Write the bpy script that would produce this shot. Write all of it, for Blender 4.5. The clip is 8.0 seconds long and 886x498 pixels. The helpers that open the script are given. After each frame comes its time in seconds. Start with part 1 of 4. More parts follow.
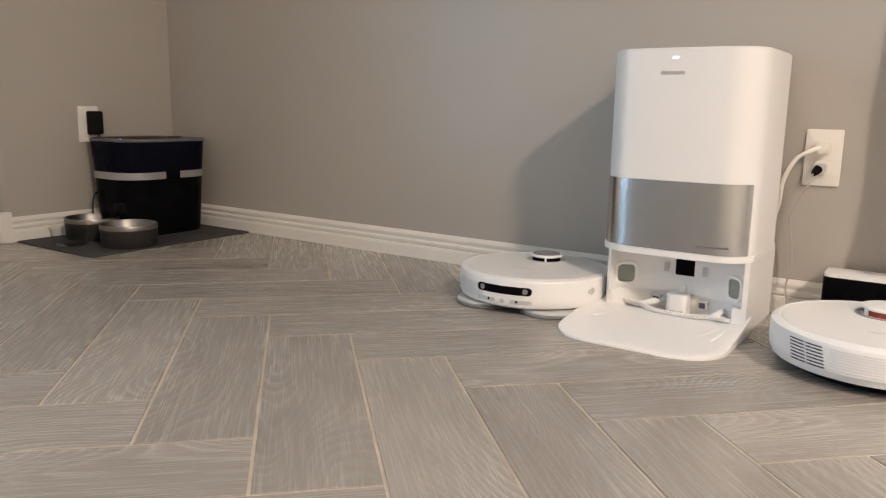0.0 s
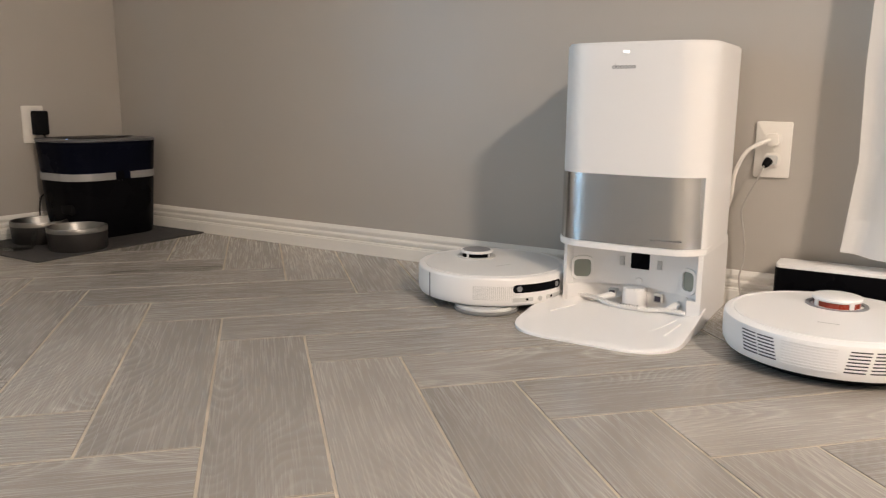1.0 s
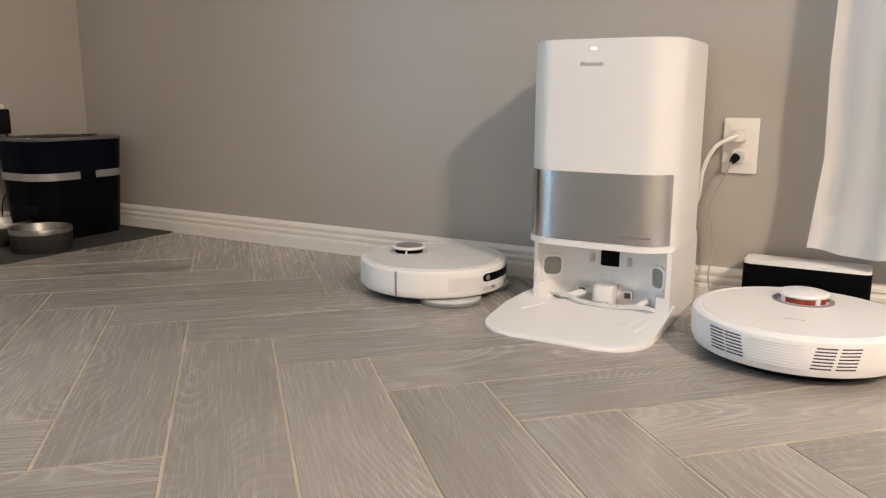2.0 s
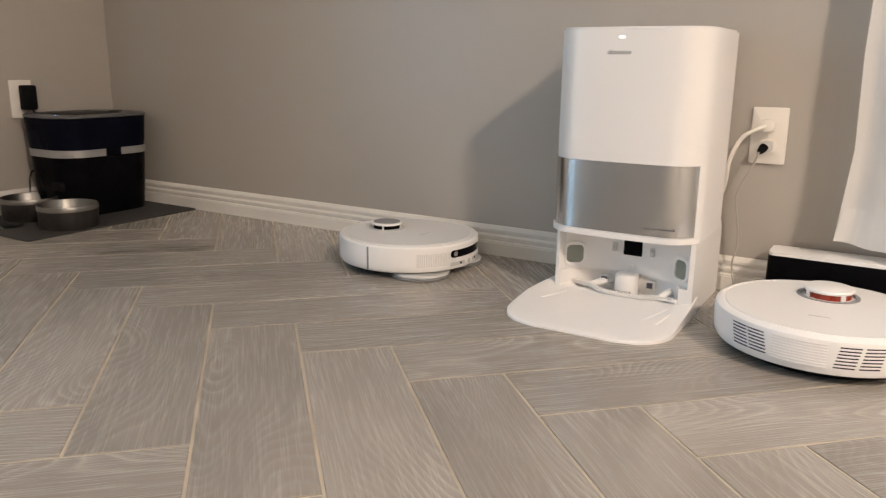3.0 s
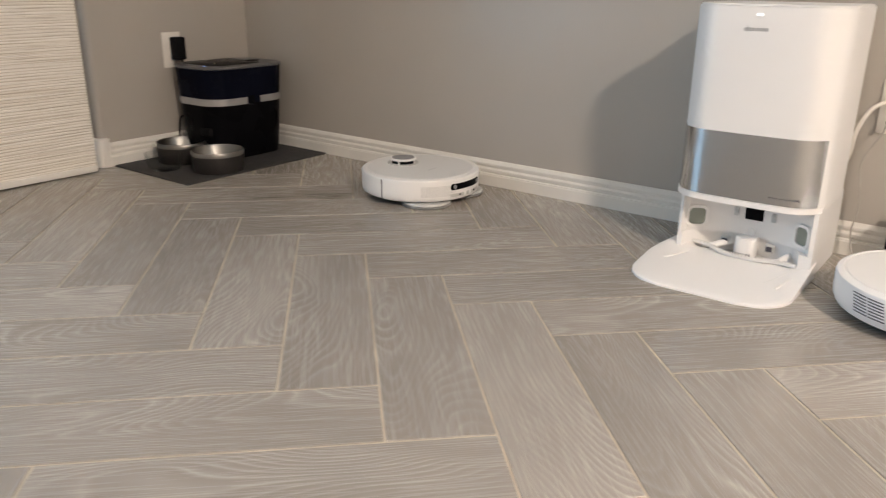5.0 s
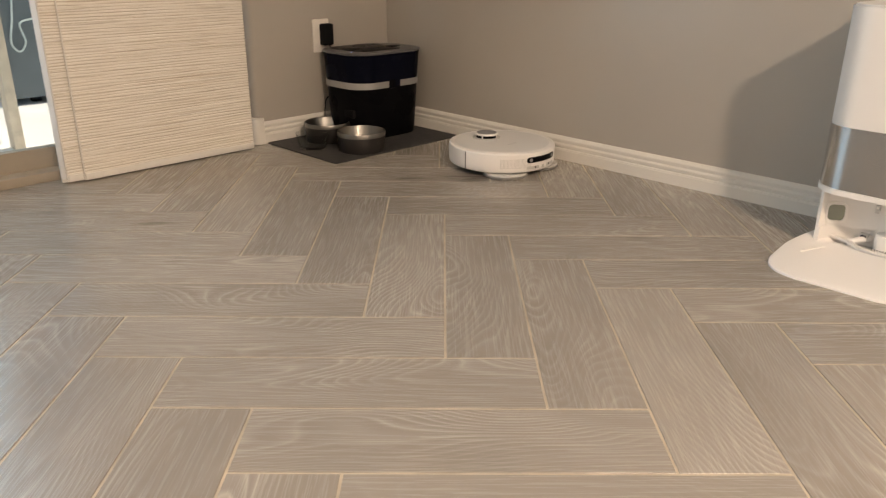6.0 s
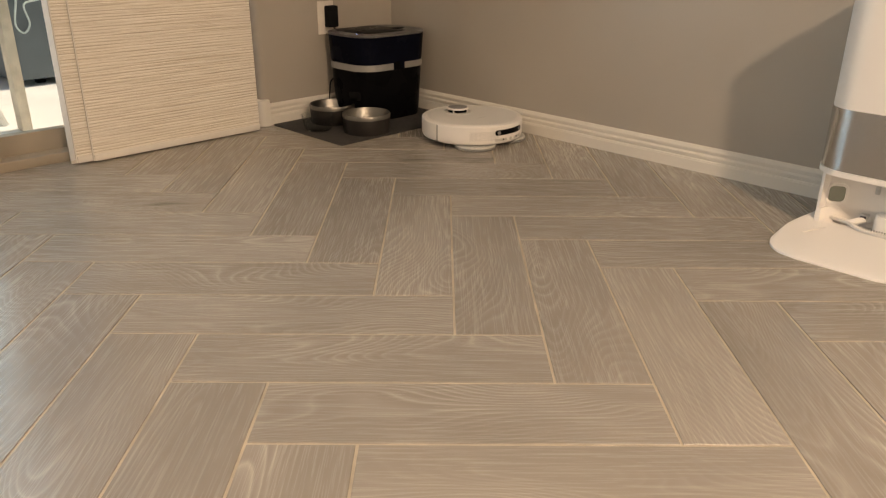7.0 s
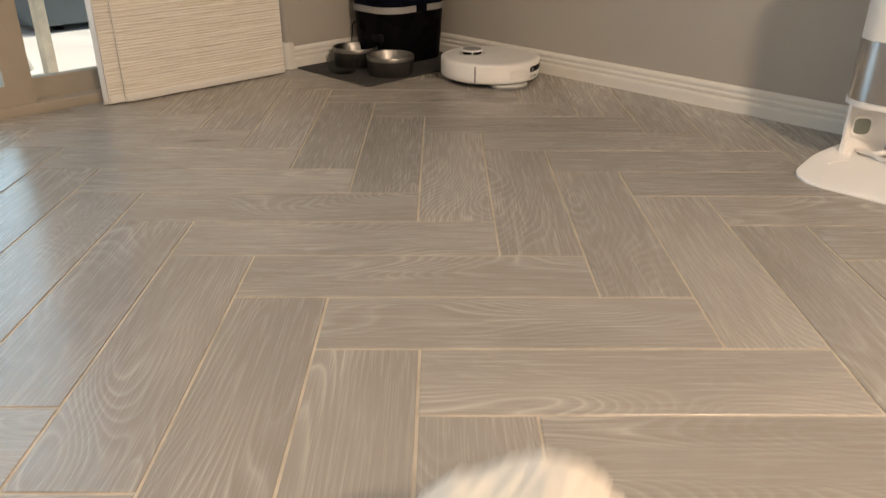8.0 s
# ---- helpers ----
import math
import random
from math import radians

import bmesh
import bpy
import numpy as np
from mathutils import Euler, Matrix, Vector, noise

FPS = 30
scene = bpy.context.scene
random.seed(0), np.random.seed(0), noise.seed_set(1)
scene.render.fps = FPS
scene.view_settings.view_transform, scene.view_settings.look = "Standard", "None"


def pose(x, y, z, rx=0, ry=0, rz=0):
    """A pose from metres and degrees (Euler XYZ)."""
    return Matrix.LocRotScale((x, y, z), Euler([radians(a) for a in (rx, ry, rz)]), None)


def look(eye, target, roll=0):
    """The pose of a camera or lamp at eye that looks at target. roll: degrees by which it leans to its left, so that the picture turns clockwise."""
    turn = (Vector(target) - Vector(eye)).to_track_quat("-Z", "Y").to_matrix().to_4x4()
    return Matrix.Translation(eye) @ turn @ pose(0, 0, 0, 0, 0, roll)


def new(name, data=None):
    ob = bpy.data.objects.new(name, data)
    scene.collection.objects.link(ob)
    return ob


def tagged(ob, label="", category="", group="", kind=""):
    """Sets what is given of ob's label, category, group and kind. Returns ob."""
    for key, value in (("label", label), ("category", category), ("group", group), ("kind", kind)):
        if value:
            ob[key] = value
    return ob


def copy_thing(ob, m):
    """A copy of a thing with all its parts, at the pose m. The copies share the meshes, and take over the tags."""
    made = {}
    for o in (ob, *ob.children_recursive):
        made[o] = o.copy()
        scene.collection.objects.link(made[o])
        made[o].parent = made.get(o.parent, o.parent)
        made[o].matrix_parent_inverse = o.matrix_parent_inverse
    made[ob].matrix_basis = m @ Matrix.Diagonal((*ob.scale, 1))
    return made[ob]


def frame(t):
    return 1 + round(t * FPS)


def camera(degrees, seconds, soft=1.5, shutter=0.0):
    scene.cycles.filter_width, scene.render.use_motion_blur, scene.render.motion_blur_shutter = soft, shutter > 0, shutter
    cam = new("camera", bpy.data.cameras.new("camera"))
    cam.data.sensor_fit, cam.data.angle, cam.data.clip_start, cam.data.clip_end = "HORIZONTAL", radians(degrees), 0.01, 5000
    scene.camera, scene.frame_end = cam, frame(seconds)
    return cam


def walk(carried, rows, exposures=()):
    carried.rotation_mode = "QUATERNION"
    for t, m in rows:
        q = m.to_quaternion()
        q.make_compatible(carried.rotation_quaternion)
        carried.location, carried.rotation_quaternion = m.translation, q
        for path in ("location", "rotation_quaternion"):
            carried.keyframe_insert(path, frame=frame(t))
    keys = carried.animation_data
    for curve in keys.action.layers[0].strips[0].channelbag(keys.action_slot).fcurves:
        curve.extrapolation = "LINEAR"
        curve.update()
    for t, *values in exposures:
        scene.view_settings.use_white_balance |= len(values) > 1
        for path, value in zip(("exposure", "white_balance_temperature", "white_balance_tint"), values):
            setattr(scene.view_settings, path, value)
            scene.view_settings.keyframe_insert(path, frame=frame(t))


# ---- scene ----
cam = camera(59.9, 8.0, soft=1.2, shutter=0.5)
PATH = [
    (0, (0.512, -0.646, 0.431), (-0.591, 0.981, 0.065), 1.0),
    (0.5, (0.515, -0.632, 0.435), (-0.557, 1.015, 0.067), 0.8),
    (1, (0.519, -0.621, 0.435), (-0.506, 1.054, 0.056), 0.4),
    (1.5, (0.521, -0.611, 0.438), (-0.465, 1.088, 0.059), 0.2),
    (1.7, (0.525, -0.608, 0.439), (-0.451, 1.096, 0.058), 0.1),
    (2.8, (0.522, -0.588, 0.469), (-0.466, 1.089, 0.011), 0.6),
    (3, (0.517, -0.601, 0.477), (-0.489, 1.062, 0.007), 0.7),
    (3.5, (0.516, -0.609, 0.489), (-0.518, 1.027, -0.015), 0.7),
    (4, (0.505, -0.628, 0.497), (-0.565, 0.969, -0.056), 0.4),
    (4.2, (0.503, -0.641, 0.506), (-0.581, 0.932, -0.086), 0.3),
    (5.3, (0.488, -0.831, 0.622), (-0.712, 0.612, -0.068), 0.4),
    (5.5, (0.49, -0.868, 0.638), (-0.765, 0.521, -0.066), 0.2),
    (6, (0.481, -0.929, 0.649), (-0.833, 0.391, -0.079), 0.3),
    (6.5, (0.487, -0.943, 0.653), (-0.85, 0.342, -0.096), 0.3),
    (7, (0.489, -0.963, 0.654), (-0.811, 0.347, -0.115), 0.4),
    (7.5, (0.497, -1.022, 0.64), (-0.794, 0.275, -0.167), -0.0),
    (8, (0.484, -1.076, 0.618), (-0.785, 0.204, -0.249), 0.2),
]
EXPOSURES = [
    (0.0, -0.29, 7000, 13),
    (1.7, -0.29, 7000, 13),
    (3.0, -0.34, 7150, 14),
    (4.2, -0.24, 7050, 13),
    (5.5, -0.17, 6800, 12),
    (6.0, -0.25, 8250, 16),
    (6.5, -0.39, 9600, 18),
    (7.0, -0.42, 9600, 18),
    (7.5, -0.39, 7800, 14),
    (8.0, -0.39, 8250, 15),
]
walk(cam, [(t, look(eye, target, roll)) for t, eye, target, roll in PATH], EXPOSURES)

# ---- world and lights ----
world = bpy.data.worlds.new("sky")
scene.world = world
world.use_nodes = True
wn = world.node_tree
sky = wn.nodes.new("ShaderNodeTexSky")
sky.sky_type, sky.sun_disc = "NISHITA", False
sky.sun_elevation, sky.sun_rotation = radians(68), 0.0
wn.links.new(sky.outputs[0], wn.nodes["Background"].inputs[0])
wn.nodes["Background"].inputs[1].default_value = 0.15


def sun_lamp():
    d = bpy.data.lights.new("sun", "SUN")
    d.energy, d.angle, d.color = 4.5, radians(0.5), (1, 0.96, 0.91)
    o = new("sun", d)
    o.matrix_basis = look((-4, 2.8, 7), (-4, 0, 0))


def area_lamp(name, m, sx, sy, watts, color):
    d = bpy.data.lights.new(name, "AREA")
    d.shape, d.size, d.size_y, d.energy, d.color = "RECTANGLE", sx, sy, watts, color
    o = new(name, d)
    o.matrix_basis = m


def disc_lamp(name, x, y, z, size, watts, color):
    d = bpy.data.lights.new(name, "AREA")
    d.shape, d.size, d.energy, d.color, d.spread = "DISK", size, watts, color, radians(170)
    o = new(name, d)
    o.matrix_basis = pose(x, y, z)


WARM = (1.0, 0.875, 0.765)
COOL = (0.56, 0.785, 1.0)
DOWNLIGHTS = [(2.7, -1.15), (0.3, -2.6), (2.4, -2.6), (-1.0, -1.6)]
sun_lamp()
# daylight of the sliding door and of the curtained window
area_lamp("door_daylight", look((-2.15, -1.32, 1.05), (0, -1.32, 1.0)), 2.0, 1.9, 56, (0.44, 0.71, 1.0))
area_lamp("window_daylight", look((1.15, 1.26, 1.35), (1.15, 0, 1.2)), 1.0, 1.5, 18, COOL)
for (lx, ly), watts in zip(DOWNLIGHTS, (195, 8, 8, 4)):
    disc_lamp("downlight_glow", lx, ly, 2.575, 0.29, watts, WARM)


# ---- materials ----
class Mat:
    """A principled material with a small node toolkit."""

    def __init__(self, name, color, rough=0.5, metal=0.0):
        self.m = bpy.data.materials.new(name)
        self.m.use_nodes = True
        self.t = self.m.node_tree
        self.b = self.t.nodes["Principled BSDF"]
        self.set("Base Color", (*color, 1))
        self.set("Roughness", rough)
        self.set("Metallic", metal)

    def set(self, key, value):
        self.b.inputs[key].default_value = value
        return self

    def node(self, kind, **values):
        n = self.t.nodes.new(kind)
        for k, v in values.items():
            n.inputs[k.replace("_", " ")].default_value = v
        return n

    def link(self, a, b):
        self.t.links.new(a, b)
        return self

    def coords(self, scale=(1, 1, 1), which="Object"):
        tc = self.t.nodes.new("ShaderNodeTexCoord")
        mp = self.node("ShaderNodeMapping", Scale=scale)
        self.link(tc.outputs[which], mp.inputs[0])
        return mp

    def noise(self, scale, detail=3.0, stretch=(1, 1, 1), rough=0.5):
        n = self.node("ShaderNodeTexNoise", Scale=scale, Detail=detail, Roughness=rough)
        self.link(self.coords(stretch).outputs[0], n.inputs["Vector"])
        return n

    def ramp(self, source, stops):
        r = self.t.nodes.new("ShaderNodeValToRGB")
        while len(r.color_ramp.elements) < len(stops):
            r.color_ramp.elements.new(0.5)
        for e, (p, c) in zip(r.color_ramp.elements, stops):
            e.position, e.color = p, (*c, 1) if len(c) == 3 else c
        self.link(source, r.inputs[0])
        return r

    def bump(self, source, strength, distance):
        n = self.node("ShaderNodeBump", Strength=strength, Distance=distance)
        self.link(source, n.inputs["Height"])
        old = self.b.inputs["Normal"].links
        if old:
            self.link(old[0].from_socket, n.inputs["Normal"])
        self.link(n.outputs[0], self.b.inputs["Normal"])
        return self


def grey(v):
    return (v, v, v)


def vary(mat, color, amount, scale, stretch=(1, 1, 1)):
    """Soft uneven colour round a base colour."""
    n = mat.noise(scale, 4, stretch)
    lo, hi = ([min(1, c * k) for c in color] for k in (1 - amount, 1 + amount))
    r = mat.ramp(n.outputs[0], [(0.3, lo), (0.7, hi)])
    mat.link(r.outputs[0], mat.b.inputs["Base Color"])
    return mat


def wear(mat, lo, hi, scale):
    n = mat.noise(scale, 5)
    r = mat.ramp(n.outputs[0], [(0.35, grey(lo)), (0.7, grey(hi))])
    mat.link(r.outputs[0], mat.b.inputs["Roughness"])
    return mat


def inky(name, color, rough):
    m = plain(name, color, rough, amount=0.2, scale=5)
    m.set("Specular IOR Level", 0.03)
    return m.m


def plain(name, color, rough=0.5, metal=0.0, amount=0.05, scale=30, bump=0.0, grain=200):
    m = Mat(name, color, rough, metal)
    vary(m, color, amount, scale)
    if amount > 0.01:
        wear(m, max(0.02, rough - 0.06), rough + 0.06, scale * 1.7)
    if bump:
        m.bump(m.noise(grain, 2).outputs[0], bump, 0.001)
    return m


def wood_plank():
    m = Mat("grey_oak_tile", (0.27, 0.24, 0.2), 0.4)
    info = m.t.nodes.new("ShaderNodeObjectInfo")
    tc = m.t.nodes.new("ShaderNodeTexCoord")
    mul = m.node("ShaderNodeVectorMath")
    mul.operation = "SCALE"
    comb = m.node("ShaderNodeCombineXYZ")
    for n, k in enumerate((37.0, 11.0, 53.0)):
        mm = m.node("ShaderNodeMath")
        mm.operation, mm.inputs[1].default_value = "MULTIPLY", k
        m.link(info.outputs["Random"], mm.inputs[0]).link(mm.outputs[0], comb.inputs[n])
    add = m.node("ShaderNodeVectorMath")
    add.operation = "ADD"
    m.link(tc.outputs["Object"], add.inputs[0]).link(comb.outputs[0], add.inputs[1])

    def tex(stretch, scale, detail, rough=0.5, distort=0.0):
        mp = m.node("ShaderNodeMapping", Scale=stretch)
        n = m.node("ShaderNodeTexNoise", Scale=scale, Detail=detail, Roughness=rough, Distortion=distort)
        m.link(add.outputs[0], mp.inputs[0]).link(mp.outputs[0], n.inputs["Vector"])
        return n

    # cathedral grain: level lines of a long soft field that climbs across the plank
    field = tex((1.35, 4.4, 1), 1.0, 1.3, 0.4, 0.3)
    split = m.node("ShaderNodeSeparateXYZ")
    m.link(tc.outputs["Object"], split.inputs[0])
    climb = m.node("ShaderNodeMath")
    climb.operation, climb.inputs[1].default_value = "MULTIPLY_ADD", 1.0
    m.link(split.outputs[1], climb.inputs[0]).link(field.outputs[0], climb.inputs[2])
    wobble = tex((14, 60, 1), 1.0, 2.0)
    shake = m.node("ShaderNodeMath")
    shake.operation, shake.inputs[1].default_value = "MULTIPLY_ADD", 0.005
    m.link(wobble.outputs[0], shake.inputs[0]).link(climb.outputs[0], shake.inputs[2])
    times = m.node("ShaderNodeMath")
    times.operation, times.inputs[1].default_value = "MULTIPLY", 58.0
    frac = m.node("ShaderNodeMath")
    frac.operation = "FRACT"
    m.link(shake.outputs[0], times.inputs[0]).link(times.outputs[0], frac.inputs[0])
    rings = m.ramp(frac.outputs[0], [(0.0, grey(0.3)), (0.13, grey(0.85)), (0.3, grey(0.4)), (0.55, grey(0.15)), (0.86, grey(0.02)), (1.0, grey(0.3))])
    fibre = tex((9.0, 520.0, 1), 1.0, 2.0, 0.5)
    fibre_r = m.ramp(fibre.outputs[0], [(0.2, grey(0.0)), (0.8, grey(1.0))])
    patch = tex((2.4, 7.0, 1), 1.0, 2.0, 0.5)
    where = m.ramp(patch.outputs[0], [(0.38, grey(0.12)), (0.64, grey(1.0))])
    gate = m.node("ShaderNodeMath")
    gate.operation = "MULTIPLY"
    m.link(rings.outputs[0], gate.inputs[0]).link(where.outputs[0], gate.inputs[1])
    mixg = m.node("ShaderNodeMath")
    mixg.operation, mixg.inputs[1].default_value = "MULTIPLY_ADD", 0.04
    half = m.node("ShaderNodeMath")
    half.operation, half.inputs[1].default_value = "MULTIPLY", 0.47
    m.link(gate.outputs[0], half.inputs[0]).link(fibre_r.outputs[0], mixg.inputs[0]).link(half.outputs[0], mixg.inputs[2])
    col = m.ramp(mixg.outputs[0], [(0.0, (0.29, 0.264, 0.236)), (0.2, (0.36, 0.331, 0.299)), (0.5, (0.50, 0.467, 0.428))])
    # each plank has its own tone, and broad darker clouds
    cloud = tex((2.0, 5.0, 1), 1.3, 3.0)
    tone = m.node("ShaderNodeMath")
    tone.operation, tone.inputs[1].default_value = "MULTIPLY_ADD", 0.3
    dim = m.node("ShaderNodeMath")
    dim.operation, dim.inputs[1].default_value, dim.inputs[2].default_value = "MULTIPLY_ADD", 0.22, 0.78
    m.link(info.outputs["Random"], dim.inputs[0])
    m.link(cloud.outputs[0], tone.inputs[0]).link(dim.outputs[0], tone.inputs[2])
    hsv = m.node("ShaderNodeHueSaturation")
    m.link(col.outputs[0], hsv.inputs["Color"]).link(tone.outputs[0], hsv.inputs["Value"])
    # a few dark knots and stains
    knot = tex((2.2, 7.0, 1), 1.6, 1.0)
    kr = m.ramp(knot.outputs[0], [(0.735, grey(0.0)), (0.8, grey(0.6))])
    mixk = m.node("ShaderNodeMix")
    mixk.data_type = "RGBA"
    mixk.inputs[7].default_value = (0.12, 0.1, 0.085, 1)
    m.link(kr.outputs[0], mixk.inputs[0]).link(hsv.outputs[0], mixk.inputs[6])
    m.link(mixk.outputs[2], m.b.inputs["Base Color"])
    rough = m.ramp(fibre.outputs[0], [(0.3, grey(0.2)), (0.7, grey(0.31))])
    m.link(rough.outputs[0], m.b.inputs["Roughness"])
    m.bump(gate.outputs[0], 0.14, 0.0010)
    m.bump(tex((9, 14, 1), 1.0, 2.0).outputs[0], 0.10, 0.002)
    return m.m


def wall_paint():
    m = Mat("greige_wall_paint", (0.415, 0.388, 0.353), 0.5)
    vary(m, (0.415, 0.388, 0.353), 0.035, 1.3)
    wear(m, 0.29, 0.37, 3)
    m.bump(m.noise(240, 3).outputs[0], 0.06, 0.001)
    m.bump(m.noise(9, 2).outputs[0], 0.05, 0.004)
    return m.m


def woven():
    """Even horizontal ribs, broken darker tan along the grooves, and slubs along the ribs."""
    m = Mat("woven_paper_fabric", (0.72, 0.66, 0.56), 0.85)
    slub = m.noise(1.0, 3, (3, 2.2, 330), 0.6)
    light = m.ramp(slub.outputs[0], [(0.3, (0.58, 0.52, 0.43)), (0.45, (0.83, 0.79, 0.72)), (0.7, (0.90, 0.88, 0.84))])
    tc = m.t.nodes.new("ShaderNodeTexCoord")
    split = m.node("ShaderNodeSeparateXYZ")
    m.link(tc.outputs["Object"], split.inputs[0])
    sway = m.noise(1.0, 2, (2, 4, 60))
    off = m.node("ShaderNodeMath")
    off.operation, off.inputs[1].default_value = "MULTIPLY_ADD", 0.010
    m.link(sway.outputs[0], off.inputs[0]).link(split.outputs[2], off.inputs[2])
    scale = m.node("ShaderNodeMath")
    scale.operation, scale.inputs[1].default_value, scale.inputs[2].default_value = "MULTIPLY_ADD", 117.65, -4.12
    frac = m.node("ShaderNodeMath")
    frac.operation = "FRACT"
    m.link(off.outputs[0], scale.inputs[0]).link(scale.outputs[0], frac.inputs[0])
    groove = m.ramp(frac.outputs[0], [(0.0, grey(0.55)), (0.14, grey(0.5)), (0.34, grey(0.0)), (0.5, grey(0.08)), (0.62, grey(0.0)), (0.82, grey(0.0)), (1.0, grey(0.55))])
    broken = m.ramp(m.noise(1.0, 4, (7, 7, 118), 0.6).outputs[0], [(0.34, grey(0.2)), (0.56, grey(1.0))])
    part_of = m.node("ShaderNodeMath")
    part_of.operation = "MULTIPLY"
    m.link(groove.outputs[0], part_of.inputs[0]).link(broken.outputs[0], part_of.inputs[1])
    mix = m.node("ShaderNodeMix")
    mix.data_type = "RGBA"
    mix.inputs[7].default_value = (0.31, 0.23, 0.165, 1)
    m.link(part_of.outputs[0], mix.inputs[0]).link(light.outputs[0], mix.inputs[6]).link(mix.outputs[2], m.b.inputs["Base Color"])
    m.bump(slub.outputs[0], 0.4, 0.0015)
    return m.m


def brushed(name, color, rough, stretch=(1, 1, 1)):
    m = Mat(name, color, rough, 1.0)
    vary(m, color, 0.03, 1.0, stretch)
    return m.m


def glass(name, color, rough=0.02, power=1.7):
    """Thin clear glass: see-through, with gloss that grows towards grazing."""
    m = Mat(name, color, rough)
    clear = m.node("ShaderNodeBsdfTransparent", Color=(*color, 1))
    shine = m.node("ShaderNodeBsdfGlossy", Roughness=rough)
    face = m.node("ShaderNodeLayerWeight", Blend=0.35)
    fres = m.node("ShaderNodeMath")
    fres.operation, fres.inputs[1].default_value = "POWER", power
    m.link(face.outputs["Facing"], fres.inputs[0])
    mx = m.node("ShaderNodeMixShader")
    m.link(fres.outputs[0], mx.inputs[0]).link(clear.outputs[0], mx.inputs[1]).link(shine.outputs[0], mx.inputs[2])
    m.link(mx.outputs[0], m.t.nodes["Material Output"].inputs[0])
    return m.m


def glow(name, color, strength):
    m = Mat(name, color, 0.4)
    m.set("Emission Color", (*color, 1)).set("Emission Strength", strength)
    return m.m


def gauze():
    m = Mat("sheer_white_fabric", (0.86, 0.86, 0.85), 0.9)
    vary(m, (0.86, 0.86, 0.85), 0.03, 9, (8, 8, 1))
    m.bump(m.noise(1.0, 2, (900, 900, 900)).outputs[0], 0.15, 0.0006)
    tr = m.node("ShaderNodeBsdfTranslucent", Color=(0.85, 0.87, 0.9, 1))
    mx = m.node("ShaderNodeMixShader", Fac=0.45)
    m.link(m.b.outputs[0], mx.inputs[1]).link(tr.outputs[0], mx.inputs[2])
    m.link(mx.outputs[0], m.t.nodes["Material Output"].inputs[0])
    return m.m


def fur():
    m = Mat("white_fur", (0.8, 0.75, 0.68), 0.85)
    vary(m, (0.8, 0.74, 0.66), 0.07, 14)
    m.bump(m.noise(300, 3).outputs[0], 0.5, 0.003)
    return m.m


PLANK = wood_plank()
WALL = wall_paint()
TRIM = plain("white_trim_paint", (0.74, 0.72, 0.68), 0.38, amount=0.03, scale=7, bump=0.05, grain=60).m
CEIL = plain("white_ceiling_paint", (0.78, 0.77, 0.74), 0.8, amount=0.02, scale=3, bump=0.2, grain=70).m
GROUT = plain("sand_grout", (0.52, 0.45, 0.365), 0.85, amount=0.22, scale=12, bump=0.4, grain=500).m
WHITE = plain("white_gloss_plastic", (0.83, 0.82, 0.81), 0.3, amount=0.006, scale=3).m
WHITE_MATT = plain("white_matt_plastic", (0.79, 0.78, 0.77), 0.45, amount=0.008, scale=4, bump=0.03, grain=900).m
OFFWHITE = plain("ivory_plastic", (0.78, 0.75, 0.7), 0.35, amount=0.02).m
COVER_GREY = plain("pale_lid_plastic", (0.75, 0.75, 0.745), 0.35, amount=0.01, scale=4).m
GREYP = plain("grey_plastic", (0.24, 0.24, 0.25), 0.45).m
LID_GREY = plain("dark_grey_plastic", (0.10, 0.10, 0.105), 0.35).m
PALE = plain("pale_grey_plastic", (0.55, 0.55, 0.54), 0.4).m
BLACK = inky("black_gloss_plastic", (0.004, 0.004, 0.005), 0.3)
BLACK_MATT = inky("black_matt_plastic", (0.009, 0.009, 0.01), 0.5)
NAVY = inky("blue_black_plastic", (0.004, 0.005, 0.011), 0.25)
STEEL = brushed("brushed_steel", (0.62, 0.635, 0.65), 0.22, (60, 60, 2))
STEEL_BOWL = brushed("spun_steel", (0.25, 0.242, 0.23), 0.38, (40, 40, 900))
SILVER = plain("silver_paint", (0.4, 0.4, 0.4), 0.35, 0.6).m
BOWL_COAT = plain("charcoal_powder_coat", (0.02, 0.0175, 0.017), 0.5, amount=0.1, bump=0.25, grain=900).m
FELT = plain("grey_rubber_mat", (0.036, 0.034, 0.034), 0.75, amount=0.12, scale=40, bump=0.4, grain=700).m
MOP = plain("grey_mop_cloth", (0.22, 0.22, 0.22), 0.95, amount=0.15, scale=60, bump=0.6, grain=500).m
# shade inside the dock's white side sockets, put into the colour
HOLE = plain("green_grey_recess_shade", (0.25, 0.275, 0.24), 0.5).m
DARK_HOLE = plain("dark_vent", (0.05, 0.045, 0.06), 0.6).m
RED = plain("dark_red_band", (0.28, 0.035, 0.015), 0.3).m
DOORFRAME = plain("tan_door_frame", (0.36, 0.31, 0.25), 0.4, amount=0.04, scale=12).m
WOVEN = woven()
GAUZE = gauze()
GLASS = glass("clear_glass", (0.95, 0.96, 0.96), power=3.2)
PANE = glass("window_glass", (0.93, 0.975, 0.985))
LED = glow("white_led", (1, 1, 1), 1.6)
BLUE_LED = glow("blue_led", (0.3, 0.45, 1), 3.0)
LAMP = glow("lamp_diffuser", (1.0, 0.85, 0.66), 6.0)
FUR = fur()
PINK = plain("pink_skin", (0.6, 0.33, 0.28), 0.6).m
PATIO = plain("pale_concrete", (0.80, 0.80, 0.79), 0.85, amount=0.08, scale=4, bump=0.3, grain=80).m
